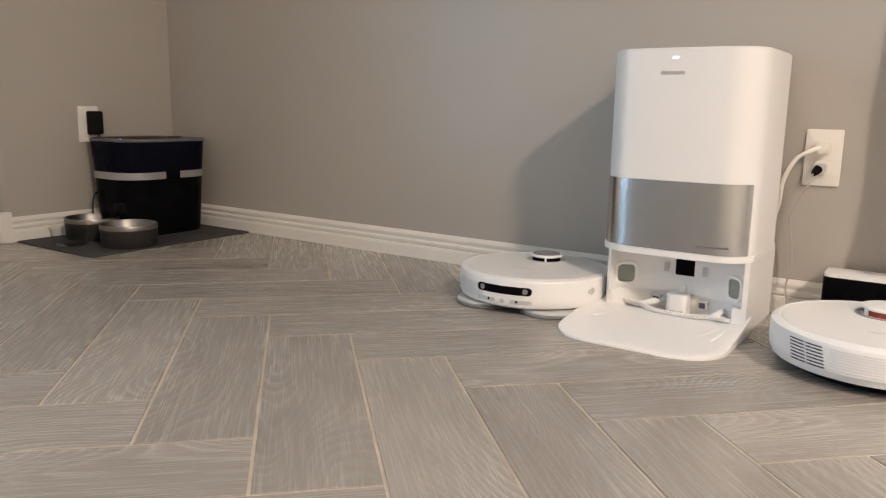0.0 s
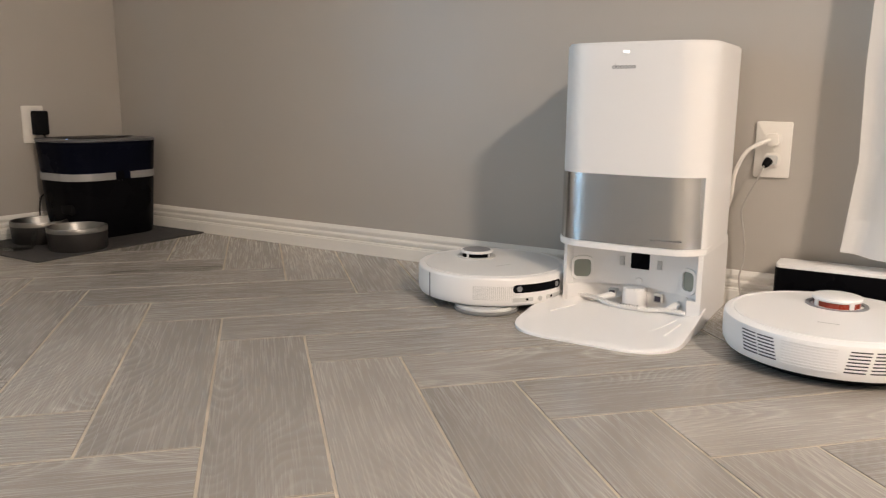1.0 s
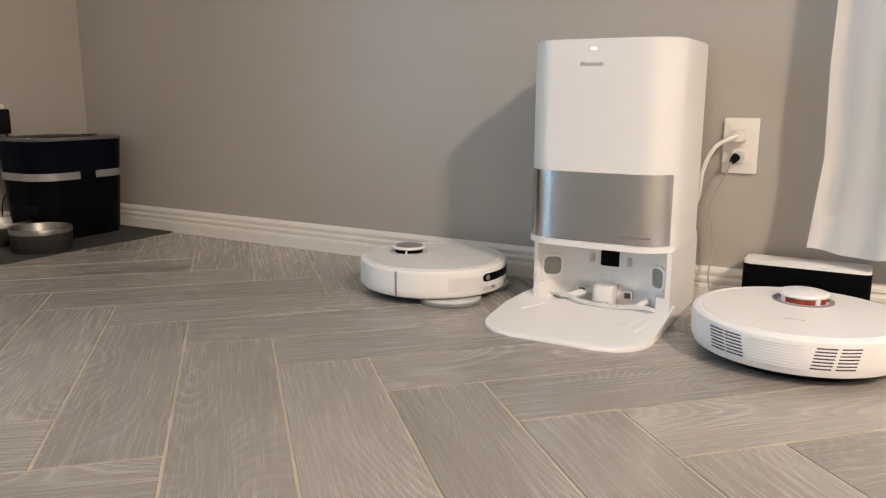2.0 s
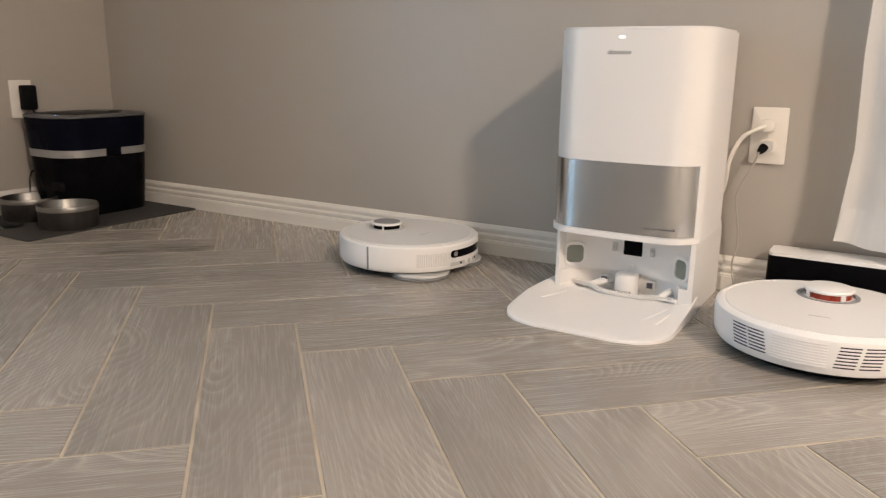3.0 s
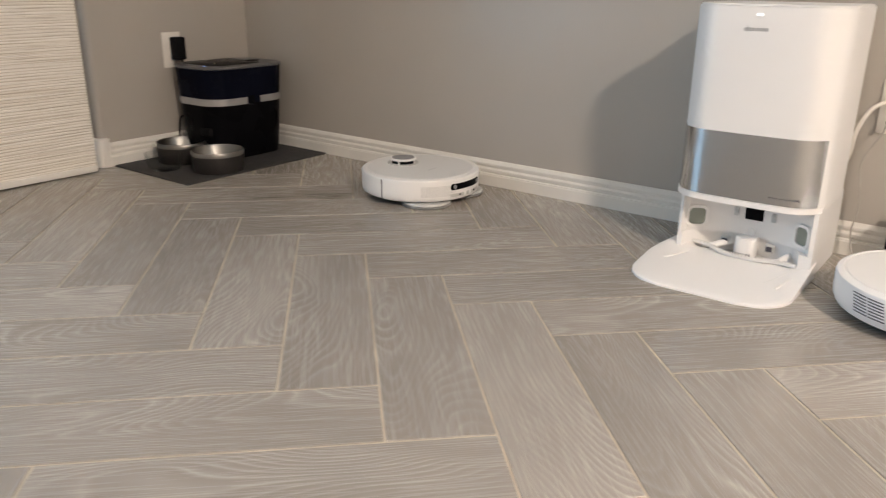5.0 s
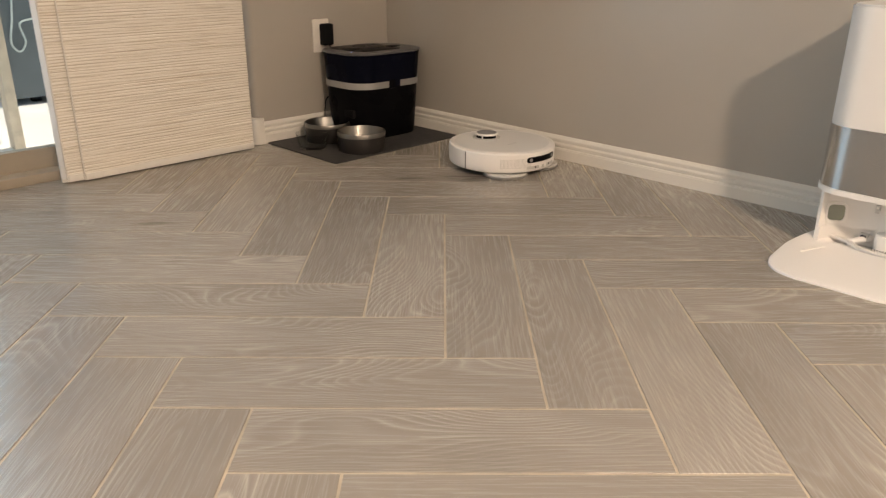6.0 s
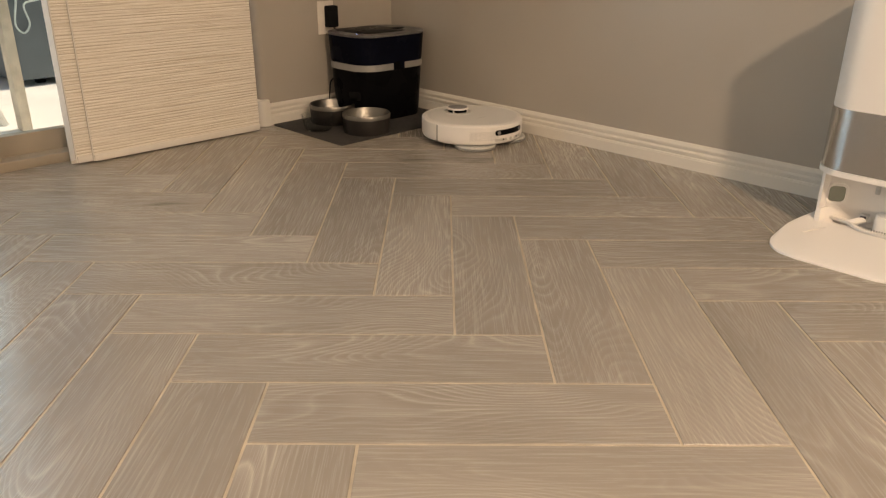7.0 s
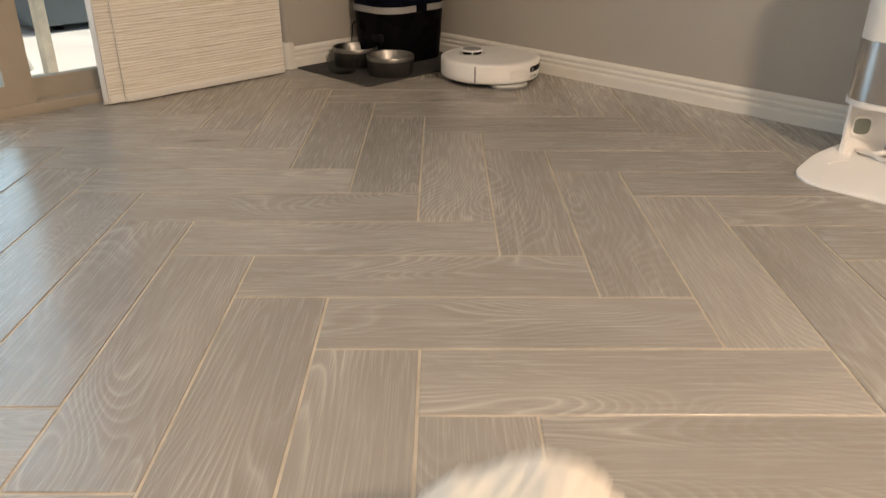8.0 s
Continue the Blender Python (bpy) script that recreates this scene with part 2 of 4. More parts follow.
STUCCO = plain("white_stucco", (0.7, 0.69, 0.66), 0.9, amount=0.05, scale=2, bump=0.5, grain=90).m
TEAK = plain("bleached_teak", (0.55, 0.47, 0.38), 0.6, amount=0.2, scale=20).m
COVER = plain("slate_grill_cover", (0.13, 0.165, 0.185), 0.7, amount=0.15, scale=6).m
CORD = plain("pale_cord", (0.6, 0.7, 0.7), 0.8).m
CORD_GREY = plain("grey_cord", (0.36, 0.34, 0.31), 0.5).m
INK = plain("grey_print", (0.14, 0.14, 0.15), 0.5).m


# ---- mesh helpers ----
def mesh_of(bm, name, mat, smooth=None):
    me = bpy.data.meshes.new(name)
    bmesh.ops.recalc_face_normals(bm, faces=bm.faces)
    bm.to_mesh(me)
    bm.free()
    me.materials.append(mat)
    if smooth is not None:
        me.shade_smooth()
        me.set_sharp_from_angle(angle=radians(smooth))
    return me


def part(name, bm, mat, parent=None, label="", smooth=35):
    ob = new(name, mesh_of(bm, name, mat, smooth))
    ob.parent = parent
    if label:
        tagged(ob, label)
    return ob


def thing(name, x, y, z, label, category, rz=0, group=""):
    ob = new(name)
    ob.empty_display_size = 0.05
    ob.matrix_basis = pose(x, y, z, 0, 0, rz)
    return tagged(ob, label, category, group)


def setting(name, bm, mat, label, category, smooth=35):
    ob = new(name, mesh_of(bm, name, mat, smooth))
    return tagged(ob, label, category, kind="structure")


def box(bm, x0, x1, y0, y1, z0, z1, bevel=0.0, seg=2):
    r = bmesh.ops.create_cube(bm, size=1)["verts"]
    m = Matrix.Translation(((x0 + x1) / 2, (y0 + y1) / 2, (z0 + z1) / 2)) @ Matrix.Diagonal((x1 - x0, y1 - y0, z1 - z0, 1))
    bmesh.ops.transform(bm, matrix=m, verts=r)
    if bevel:
        edges = {e for v in r for e in v.link_edges}
        bmesh.ops.bevel(bm, geom=list(edges), offset=bevel, segments=seg, affect="EDGES", profile=0.5)
    return bm


def boxes(*rows, bevel=0.0):
    bm = bmesh.new()
    for r in rows:
        box(bm, *r, bevel=bevel)
    return bm


def rounded(x0, x1, y0, y1, r, seg=8):
    """Outline of a rounded rectangle, counter-clockwise from the front left; r is one radius, or four (front left, front right, back right, back left)."""
    r = (r,) * 4 if isinstance(r, (int, float)) else r
    out = []
    for (cx, cy, a0), q in zip(((x0 + r[0], y0 + r[0], 180), (x1 - r[1], y0 + r[1], 270), (x1 - r[2], y1 - r[2], 0), (x0 + r[3], y1 - r[3], 90)), r):
        for k in range(seg + 1):
            a = radians(a0 + 90 * k / seg)
            out.append((cx + q * math.cos(a), cy + q * math.sin(a)))
    return out


def prism(outline, z0, z1, bevel=0.0, bm=None, seg=2, top_only=False):
    bm = bm or bmesh.new()
    lo = [bm.verts.new((x, y, z0)) for x, y in outline]
    hi = [bm.verts.new((x, y, z1)) for x, y in outline]
    n = len(outline)
    for k in range(n):
        bm.faces.new((lo[k], lo[(k + 1) % n], hi[(k + 1) % n], hi[k]))
    bottom, top = bm.faces.new(lo[::-1]), bm.faces.new(hi)
    if bevel:
        bmesh.ops.bevel(bm, geom=list(top.edges) + ([] if top_only else list(bottom.edges)), offset=bevel, segments=seg, affect="EDGES", profile=0.5)
    return bm


def lathe(profile, seg=48, bm=None, m=None, arc=(0, 360)):
    """Turns (radius, height) pairs round z."""
    bm = bm or bmesh.new()
    whole = arc[1] - arc[0] >= 360
    rings, count = [], seg if whole else seg + 1
    for k in range(count):
        a = radians(arc[0] + (arc[1] - arc[0]) * k / seg)
        rings.append([bm.verts.new((r * math.cos(a), r * math.sin(a), z)) for r, z in profile])
    for k in range(seg):
        a, b = rings[k], rings[(k + 1) % count]
        for j in range(len(profile) - 1):
            bm.faces.new((a[j], b[j], b[j + 1], a[j + 1]))
    if m:
        bmesh.ops.transform(bm, matrix=m, verts=[v for ring in rings for v in ring])
    bmesh.ops.remove_doubles(bm, verts=bm.verts[:], dist=1e-6)
    return bm


def spline(points, steps=10):
    """A smooth line through the points."""
    p = [Vector(v) for v in points]
    p = [2 * p[0] - p[1], *p, 2 * p[-1] - p[-2]]
    out = []
    for k in range(1, len(p) - 2):
        a, b, c, d = p[k - 1 : k + 3]
        for j in range(steps):
            t = j / steps
            out.append(0.5 * (2 * b + (c - a) * t + (2 * a - 5 * b + 4 * c - d) * t * t + (3 * b - a - 3 * c + d) * t**3))
    return out + [p[-2]]


def tube(points, radius, seg=8, steps=10, bm=None):
    bm = bm or bmesh.new()
    line = spline(points, steps)
    rings, up = [], Vector((0.3, 0.2, 1)).normalized()
    for k, c in enumerate(line):
        way = (line[min(k + 1, len(line) - 1)] - line[max(k - 1, 0)]).normalized()
        side = way.cross(up).normalized()
        other = side.cross(way)
        rings.append([bm.verts.new(c + radius * (math.cos(6.2832 * j / seg) * side + math.sin(6.2832 * j / seg) * other)) for j in range(seg)])
    for a, b in zip(rings, rings[1:]):
        for j in range(seg):
            bm.faces.new((a[j], a[(j + 1) % seg], b[(j + 1) % seg], b[j]))
    bm.faces.new(rings[0]), bm.faces.new(rings[-1][::-1])
    return bm


def band(line, z0, z1, thick, bm=None):
    """A shell along a plan line (counter-clockwise outline piece), grown outwards by thick."""
    bm = bm or bmesh.new()
    rows = []
    for k, (x, y) in enumerate(line):
        ax, ay = line[max(k - 1, 0)]
        bx, by = line[min(k + 1, len(line) - 1)]
        n = Vector((by - ay, ax - bx)).normalized() * thick
        rows.append([bm.verts.new(v) for v in ((x, y, z0), (x + n.x, y + n.y, z0), (x + n.x, y + n.y, z1), (x, y, z1))])
    for a, b in zip(rows, rows[1:]):
        for j in range(4):
            bm.faces.new((a[j], a[(j + 1) % 4], b[(j + 1) % 4], b[j]))
    bm.faces.new(rows[0]), bm.faces.new(rows[-1][::-1])
    return bm


def turned(bm, m):
    bmesh.ops.transform(bm, matrix=m, verts=bm.verts[:])
    return bm


def ring_frame(w, h, r, thick, depth):
    """An upright rounded frame in the xz plane, facing -y."""
    bm = bmesh.new()
    out, inn = rounded(-w / 2, w / 2, -h / 2, h / 2, r, 6), rounded(-w / 2 + thick, w / 2 - thick, -h / 2 + thick, h / 2 - thick, max(0.002, r - thick), 6)
    n = len(out)
    a = [bm.verts.new((x, 0, z)) for x, z in out]
    b = [bm.verts.new((x * 0.96, -depth, z * 0.97)) for x, z in out]
    c = [bm.verts.new((x, -depth, z)) for x, z in inn]
    d = [bm.verts.new((x, 0.004, z)) for x, z in inn]
    for k in range(n):
        j = (k + 1) % n
        for p, q in ((a, b), (b, c), (c, d)):
            bm.faces.new((p[k], p[j], q[j], q[k]))
    return bm


# ---- the room ----
XW, YW = -1.872, 1.12  # faces of the feeder wall and of the dock wall
XE, YS, H = 3.2, -3.6, 2.6
DOOR_N, DOOR_S = 0.50, -2.35  # sliding door opening
WIN = (0.62, 1.72, 0.62, 2.1)


def room():
    t = 0.16
    setting("wall_north", boxes((XW - t, WIN[0], YW, YW + t, 0, H), (WIN[0], WIN[1], YW, YW + t, 0, WIN[2]), (WIN[0], WIN[1], YW, YW + t, WIN[3], H), (WIN[1], XE + t, YW, YW + t, 0, H)), WALL, "satin greige painted wall behind the vacuum docks", "wall")
    # the feeder wall ends in a rounded corner beside the door
    out = rounded(XW - t, XW, DOOR_N, YW, (0.002, 0.022, 0.002, 0.002), 6)
    bm = prism(out, 0, H)
    box(bm, XW - t, XW, YS, DOOR_S, 0, H)
    box(bm, XW - t, XW, DOOR_S, DOOR_N, 2.2, H)
    setting("wall_west", bm, WALL, "greige painted wall with rounded corner beside sliding door", "wall")
    setting("wall_east", boxes((XE, XE + t, YS, YW, 0, H)), WALL, "plain greige painted wall", "wall")
    setting("wall_south", boxes((XW - t, XE + t, YS - t, YS, 0, H)), WALL, "plain greige painted wall", "wall")
    setting("ceiling", boxes((XW - t, XE + t, YS - t, YW + t, H, H + 0.12)), CEIL, "white painted flat ceiling", "ceiling")


PROFILE = [(0.0, 0.0), (0.017, 0.0), (0.017, 0.031), (0.0152, 0.0335), (0.0152, 0.0355), (0.0105, 0.0375), (0.0105, 0.041), (0.0142, 0.0435), (0.0142, 0.0495), (0.0118, 0.0515), (0.0085, 0.054), (0.0085, 0.058), (0.0115, 0.0605), (0.0115, 0.066), (0.0085, 0.0705), (0.0035, 0.0745), (0.0, 0.0755)]


def moulding(a, b, side):
    """A skirting from a to b; side is the way it faces."""
    bm = bmesh.new()
    ends = []
    for p in (a, b):
        ends.append([bm.verts.new((p[0] + side[0] * d, p[1] + side[1] * d, z)) for d, z in PROFILE])
    for k in range(len(PROFILE) - 1):
        bm.faces.new((ends[0][k], ends[0][k + 1], ends[1][k + 1], ends[1][k]))
    bm.faces.new(ends[0]), bm.faces.new(ends[1][::-1])
    return bm


def skirting():
    setting("baseboard_north", moulding((XW, YW), (XE, YW), (0, -1)), TRIM, "white moulded baseboard along the dock wall", "baseboard", 20)
    setting("baseboard_west", moulding((XW, DOOR_N + 0.024), (XW, YW - 0.017), (1, 0)), TRIM, "white moulded baseboard behind the pet mat", "baseboard", 20)
    # plain block that wraps the rounded corner
    bm = prism(rounded(XW - 0.10, XW + 0.019, DOOR_N - 0.019, DOOR_N + 0.024, (0.002, 0.02, 0.003, 0.002), 8), 0, 0.092, 0.004)
    setting("baseboard_corner", bm, TRIM, "white rounded corner block of the baseboard", "baseboard")
    setting("baseboard_east", moulding((XE, YW - 0.017), (XE, YS), (-1, 0)), TRIM, "white moulded baseboard", "baseboard", 20)
    setting("baseboard_south", moulding((XW, YS), (XE - 0.017, YS), (0, 1)), TRIM, "white moulded baseboard", "baseboard", 20)


def sliding_door():
    d = tagged(new("door_1"), "tan framed sliding glass patio door", "door", kind="structure")
    x0, x1 = XW - 0.13, XW - 0.03
    part("sill", boxes((x0 - 0.02, XW - 0.022, DOOR_S, DOOR_N, -0.004, 0.028), bevel=0.004), DOORFRAME, d)
    part("head", boxes((x0, x1, DOOR_S, DOOR_N, 2.15, 2.2), bevel=0.003), DOORFRAME, d)
    for y in (DOOR_S, DOOR_N - 0.05):
        part("jamb", boxes((x0, x1, y, y + 0.05, 0.028, 2.15), bevel=0.003), DOORFRAME, d)
    for name, xa, ya, yb in (("fixed_leaf", XW - 0.115, -1.0, DOOR_N - 0.05), ("sliding_leaf", XW - 0.07, DOOR_S + 0.05, -0.345)):
        leaf = part(name, boxes((xa, xa + 0.035, ya, ya + 0.075, 0.028, 2.15), (xa, xa + 0.035, yb - 0.075, yb, 0.028, 2.15), (xa, xa + 0.035, ya + 0.075, yb - 0.075, 0.028, 0.088), (xa, xa + 0.035, ya + 0.075, yb - 0.075, 2.08, 2.15)), DOORFRAME, d)
        part("pane", boxes((xa + 0.012, xa + 0.02, ya + 0.07, yb - 0.07, 0.083, 2.085)), PANE, leaf)
    part("handle", boxes((XW - 0.038, XW - 0.018, -0.385, -0.37, 0.95, 1.15), bevel=0.004), BLACK_MATT, d)


def panel_blinds():
    """Two woven panels hang stacked from a ceiling track before the door."""
    track = tagged(new("blind_track", mesh_of(boxes((-1.856, -1.796, -2.3, 0.47, 2.22, 2.26), bevel=0.004), "blind_track", TRIM, 35)), "white aluminium panel blind track over the door", "blind track")
    part("bracket", boxes((XW + 0.001, -1.856, -0.9, -0.86, 2.225, 2.255)), TRIM, track)
    for x, ya, yb, lab in ((-1.818, -0.119, 0.452, "front woven beige panel blind with fine horizontal ribs"), (-1.831, -0.164, 0.40, "woven beige panel blind stacked behind another")):
        b = thing("panel_blind", x, 0, 0, lab, "panel blind", group="panel blinds at the door")
        rng = random.Random(int(1000 * (yb - ya)))
        bm = bmesh.new()
        z, rows = 0.022, []
        while z < 2.21:
            depth = rng.uniform(0.0006, 0.0017)
            rows += [(z, 0.0), (z + 0.0016, depth * 0.8), (z + 0.0042, depth), (z + 0.0070, depth * 0.85)]
            z += 0.0085
        rows.append((2.222, 0.0))
        lines = []
        for zz, dx in rows:
            lines.append([bm.verts.new((dx + rng.uniform(0, 0.0004), y, zz)) for y in (ya, ya + (yb - ya) * 0.33, ya + (yb - ya) * 0.66, yb)])
        for a, c in zip(lines, lines[1:]):
            for k in range(3):
                bm.faces.new((a[k], a[k + 1], c[k + 1], c[k]))
        box(bm, -0.003, -0.0003, ya, yb, 0.022, 2.222)
        part("fabric", bm, WOVEN, b, smooth=None)
        part("bottom_rail", boxes((-0.005, 0.004, ya - 0.001, yb + 0.001, 0.004, 0.024), bevel=0.002), TRIM, b, "pale fabric covered bottom rail")
        part("edge_tape", boxes((-0.004, 0.0005, ya - 0.004, ya - 0.0005, 0.006, 2.222)), TRIM, b)
    w = thing("panel_blind", -1.842, 0, 0, "pale lining panel blind at the back of the stack", "panel blind", group="panel blinds at the door")
    part("fabric", boxes((-0.002, 0.002, -0.180, 0.38, 0.008, 2.222)), GAUZE, w)
    part("bottom_rail", boxes((-0.004, 0.004, -0.180, 0.38, 0.003, 0.013)), TRIM, w)


def window_and_curtain():
    d = tagged(new("window_1"), "white framed window behind a sheer curtain", "window", kind="structure")
    x0, x1, z0, z1 = WIN
    y = YW + 0.07
    for n, r in (("frame_side", (x0, x0 + 0.05, y, y + 0.06, z0, z1)), ("frame_side", (x1 - 0.05, x1, y, y + 0.06, z0, z1)), ("frame_sill", (x0 + 0.05, x1 - 0.05, y, y + 0.06, z0, z0 + 0.05)), ("frame_head", (x0 + 0.05, x1 - 0.05, y, y + 0.06, z1 - 0.05, z1))):
        part(n, boxes(r), TRIM, d)
    part("pane", boxes((x0 + 0.05, x1 - 0.05, y + 0.025, y + 0.031, z0 + 0.05, z1 - 0.05)), PANE, d)
    c = thing("curtain", 0.425, 1.03, 0.152, "sheer white curtain with a deep bottom hem", "curtain")

    def cloth(za, zb, off):
        bm = bmesh.new()
        rows = []
        for j in range(13):
            z = za + (zb - za) * j / 12
            row = []
            for k in range(121):
                s = k / 120
                x = 1.57 * s + (1 - s) * (-0.014 + 0.008 * min(1, z / 0.09) + 0.008 * min(1, z / 0.5) + 0.005 * math.sin(z * 11))
                wave = 0.020 * math.sin(s * 58 + 0.5 * math.sin(z * 2.2)) + 0.008 * math.sin(s * 131 + z)
                dip = -0.012 * math.sin(s * 29) if j == 0 else 0
                row.append(bm.verts.new((x, wave - off, z + (dip if za == 0 else 0))))
            rows.append(row)
        for a, b in zip(rows, rows[1:]):
            for k in range(120):
                bm.faces.new((a[k], a[k + 1], b[k + 1], b[k]))
        return bm

    part("cloth", cloth(0.0, 2.1, 0), GAUZE, c, smooth=80)
    part("hem", cloth(0.0, 0.062, 0.0025), GAUZE, c, "doubled opaque hem", smooth=80)
    rod = tagged(new("curtain_rod", mesh_of(turned(lathe([(0, -0.9), (0.011, -0.9), (0.011, 0.9), (0, 0.9)], 16), pose(1.2, 1.03, 2.262, 0, 90, 0)), "curtain_rod", TRIM, 35)), "white curtain rod over the window", "curtain rod")
    for x in (0.36, 2.04):
        part("bracket", boxes((x - 0.01, x + 0.01, 1.03, YW - 0.001, 2.255, 2.269)), TRIM, rod)


def outlet(name, m, label):
    o = new(name)
    o.matrix_basis = m
    tagged(o, label, "wall outlet")
    part("plate", turned(prism(rounded(-0.0352, 0.0352, -0.058, 0.058, 0.004, 4), 0, 0.006, 0.0025), pose(0, 0, 0, 90, 0, 0)), OFFWHITE, o)
    for z in (0.021, -0.021):
        s = part("socket", turned(prism(rounded(-0.017, 0.017, -0.0145, 0.0145, 0.011, 6), 0.0062, 0.0085, 0.0008), pose(0, 0, z, 90, 0, 0)), OFFWHITE, o)
        part("slot", boxes((-0.0075, -0.0055, -0.0089, -0.0086, z - 0.002, z + 0.006), (0.0055, 0.0075, -0.0089, -0.0086, z - 0.002, z + 0.006)), DARK_HOLE, s)
    part("screw", turned(lathe([(0, 0.0062), (0.003, 0.0062), (0.003, 0.0074), (0, 0.0078)], 12), pose(0, 0, 0, 90, 0, 0)), OFFWHITE, o)
    return o


def downlights():
    first = None
    for x, y in DOWNLIGHTS:
        if first is None:
            first = thing("ceiling_downlight", x, y, H, "round white recessed ceiling downlight, lit warm", "ceiling light", group="ceiling downlights")
            part("trim_ring", lathe([(0.146, -0.001), (0.18, -0.001), (0.178, -0.007), (0.148, -0.012), (0.146, -0.001)], 40), TRIM, first)
            part("diffuser", lathe([(0, -0.004), (0.145, -0.004), (0.145, -0.001), (0, -0.001)], 40), LAMP, first)
        else:
            copy_thing(first, pose(x, y, H))


room()
skirting()
sliding_door()
panel_blinds()
window_and_curtain()
downlights()


# ---- docking station ----
def docking_station():
    d = thing("docking_station", 0.042, 0.0, 0.0, "tall white robot vacuum dock with steel band, against the wall", "docking station")
    hw, f, b = 0.1505, 0.843, 1.09
    def bowed(outline):
        """The front bows out by 9 mm at its middle."""
        return [(x, y - 0.009 * (1 - (x / 0.16) ** 2) * max(0.0, min(1.0, (f + 0.09 - y) / 0.06))) for x, y in outline]

    def front_y(x):
        return f - 0.009 * (1 - (x / 0.16) ** 2)

    def shell(grow, radius=0.062):
        pts = rounded(-hw - grow, hw + grow, f - grow, b, (radius, radius, 0.02, 0.02), 12)
        k = len(pts) // 4 - 1
        a, c = pts[k], pts[k + 1]
        front = [(a[0] + (c[0] - a[0]) * j / 12, a[1]) for j in range(1, 12)]
        return bowed(pts[: k + 1] + front + pts[k + 1 :])

    out = shell(0)
    part("upper_body", prism(out, 0.2982, 0.543, 0.006, seg=3, top_only=True), WHITE, d)
    part("top_lid", prism(shell(-0.004, 0.058), 0.5435, 0.547, 0.0015), WHITE_MATT, d)
    part("middle_body", prism(shell(-0.0003, 0.0617), 0.157, 0.2981), WHITE, d)
    steel = [p for p in out if p[0] < 0.1425 and p[1] < 0.94]
    steel = [(-hw, 0.965)] + sorted(steel, key=lambda p: (p[0] > -hw + 1e-4, p[0] if p[0] > -hw + 1e-4 else -p[1]))
    st = part("front_band", band([(x, y) for x, y in steel], 0.159, 0.2955, 0.0012), STEEL, d, "brushed steel front band")
    part("print_line", band([(x, front_y(x) - 0.0013) for x in np.linspace(0.055, 0.115, 7)], 0.1725, 0.175, 0.0003), INK, st)
    part("release_dot", boxes((0.119, 0.122, 0.8515, 0.857, 0.212, 0.218)), GREYP, st)
    part("lip", prism([(min(x, hw + 0.0004), y) for x, y in shell(0.003, 0.064)], 0.146, 0.158, 0.004), WHITE, d)
    # washing bay: upper wall with angled ends, and the deeper round recess under it
    x0, x1 = -hw + 0.016, hw - 0.0004
    def wall_y(x):
        return 0.934 - 0.052 * (x / 0.135) ** 2

    bay = [(x0, 0.868), (x0 + 0.007, 0.866)] + [(x, wall_y(x)) for x in np.linspace(x0 + 0.012, x1 - 0.014, 21)] + [(x1 - 0.009, 0.866), (x1, 0.868), (x1, b), (x0, b)]
    part("bay_wall", prism(bay, 0.055, 0.147, 0.0), WHITE_MATT, d, smooth=25)
    arc = [(0.124 * math.sin(radians(a)), 0.868 + 0.074 * math.cos(radians(a))) for a in range(-90, 91, 9)]
    low = [(x0, 0.868)] + arc + [(x1, 0.868), (x1, b), (x0, b)]
    part("base_body", prism(low, 0.0, 0.0548), WHITE_MATT, d, smooth=25)
    part("bay_floor", prism(rounded(-0.126, 0.126, 0.86, 1.0, 0.05, 8), 0.002, 0.012), PALE, d)
    # display window, side docking sockets, marks
    part("sensor_window", turned(prism(rounded(-0.0225, 0.0225, -0.0165, 0.0165, 0.003, 4), 0, 0.003), pose(0.012, 0.9345, 0.109, 90, 0, 0)), BLACK, d, "glossy black sensor window")
    for x, y, rz, w in ((-0.106, wall_y(0.106) - 0.0005, 31, 0.05), (0.121, wall_y(0.121) - 0.0005, -35, 0.046)):
        m = pose(x, y, 0.088, 0, 0, rz)
        so = part("side_socket", turned(ring_frame(w, 0.052, 0.017, 0.007, 0.004), m), WHITE, d)
        # the socket isn't cut; a flat darker plate stands for its shaded depth
        part("recess_shade", turned(prism(rounded(-w / 2 + 0.006, w / 2 - 0.006, -0.021, 0.021, 0.012, 5), -0.001, 0.0005), m @ pose(0, 0, 0, 90, 0, 0)), HOLE, so, "flat green-grey plate coloured like a shaded recess")
    for x in (-0.029, 0.052):
        part("contact_clip", boxes((x - 0.005, x + 0.005, wall_y(x) - 0.004, wall_y(x) + 0.003, 0.097, 0.116), (x - 0.003, x + 0.004, wall_y(x) - 0.006, wall_y(x) - 0.002, 0.103, 0.109), bevel=0.001), PALE, d)
    noz = part("water_nozzle", prism(rounded(-0.017, 0.025, 0.896, 0.95, 0.012, 5), 0.012, 0.056, 0.009), WHITE, d)
    part("nozzle_knob", turned(lathe([(0.0001, 0.0), (0.008, 0.0), (0.008, 0.003), (0.0068, 0.0045), (0.0001, 0.0045)], 20), pose(0.008, 0.935, 0.066, 90, 0, 0)), WHITE, d)
    bm = bmesh.new()
    for k in range(7):
        box(bm, -0.017 + 0.0058 * k, -0.0145 + 0.0058 * k, 0.8945, 0.897, 0.014, 0.024)
    part("grille", bm, GREYP, noz)
    for x in (-0.045, 0.052):
        part("charge_contact", boxes((x - 0.009, x + 0.009, 0.922, 0.945, 0.028, 0.045), bevel=0.001), PALE, d)
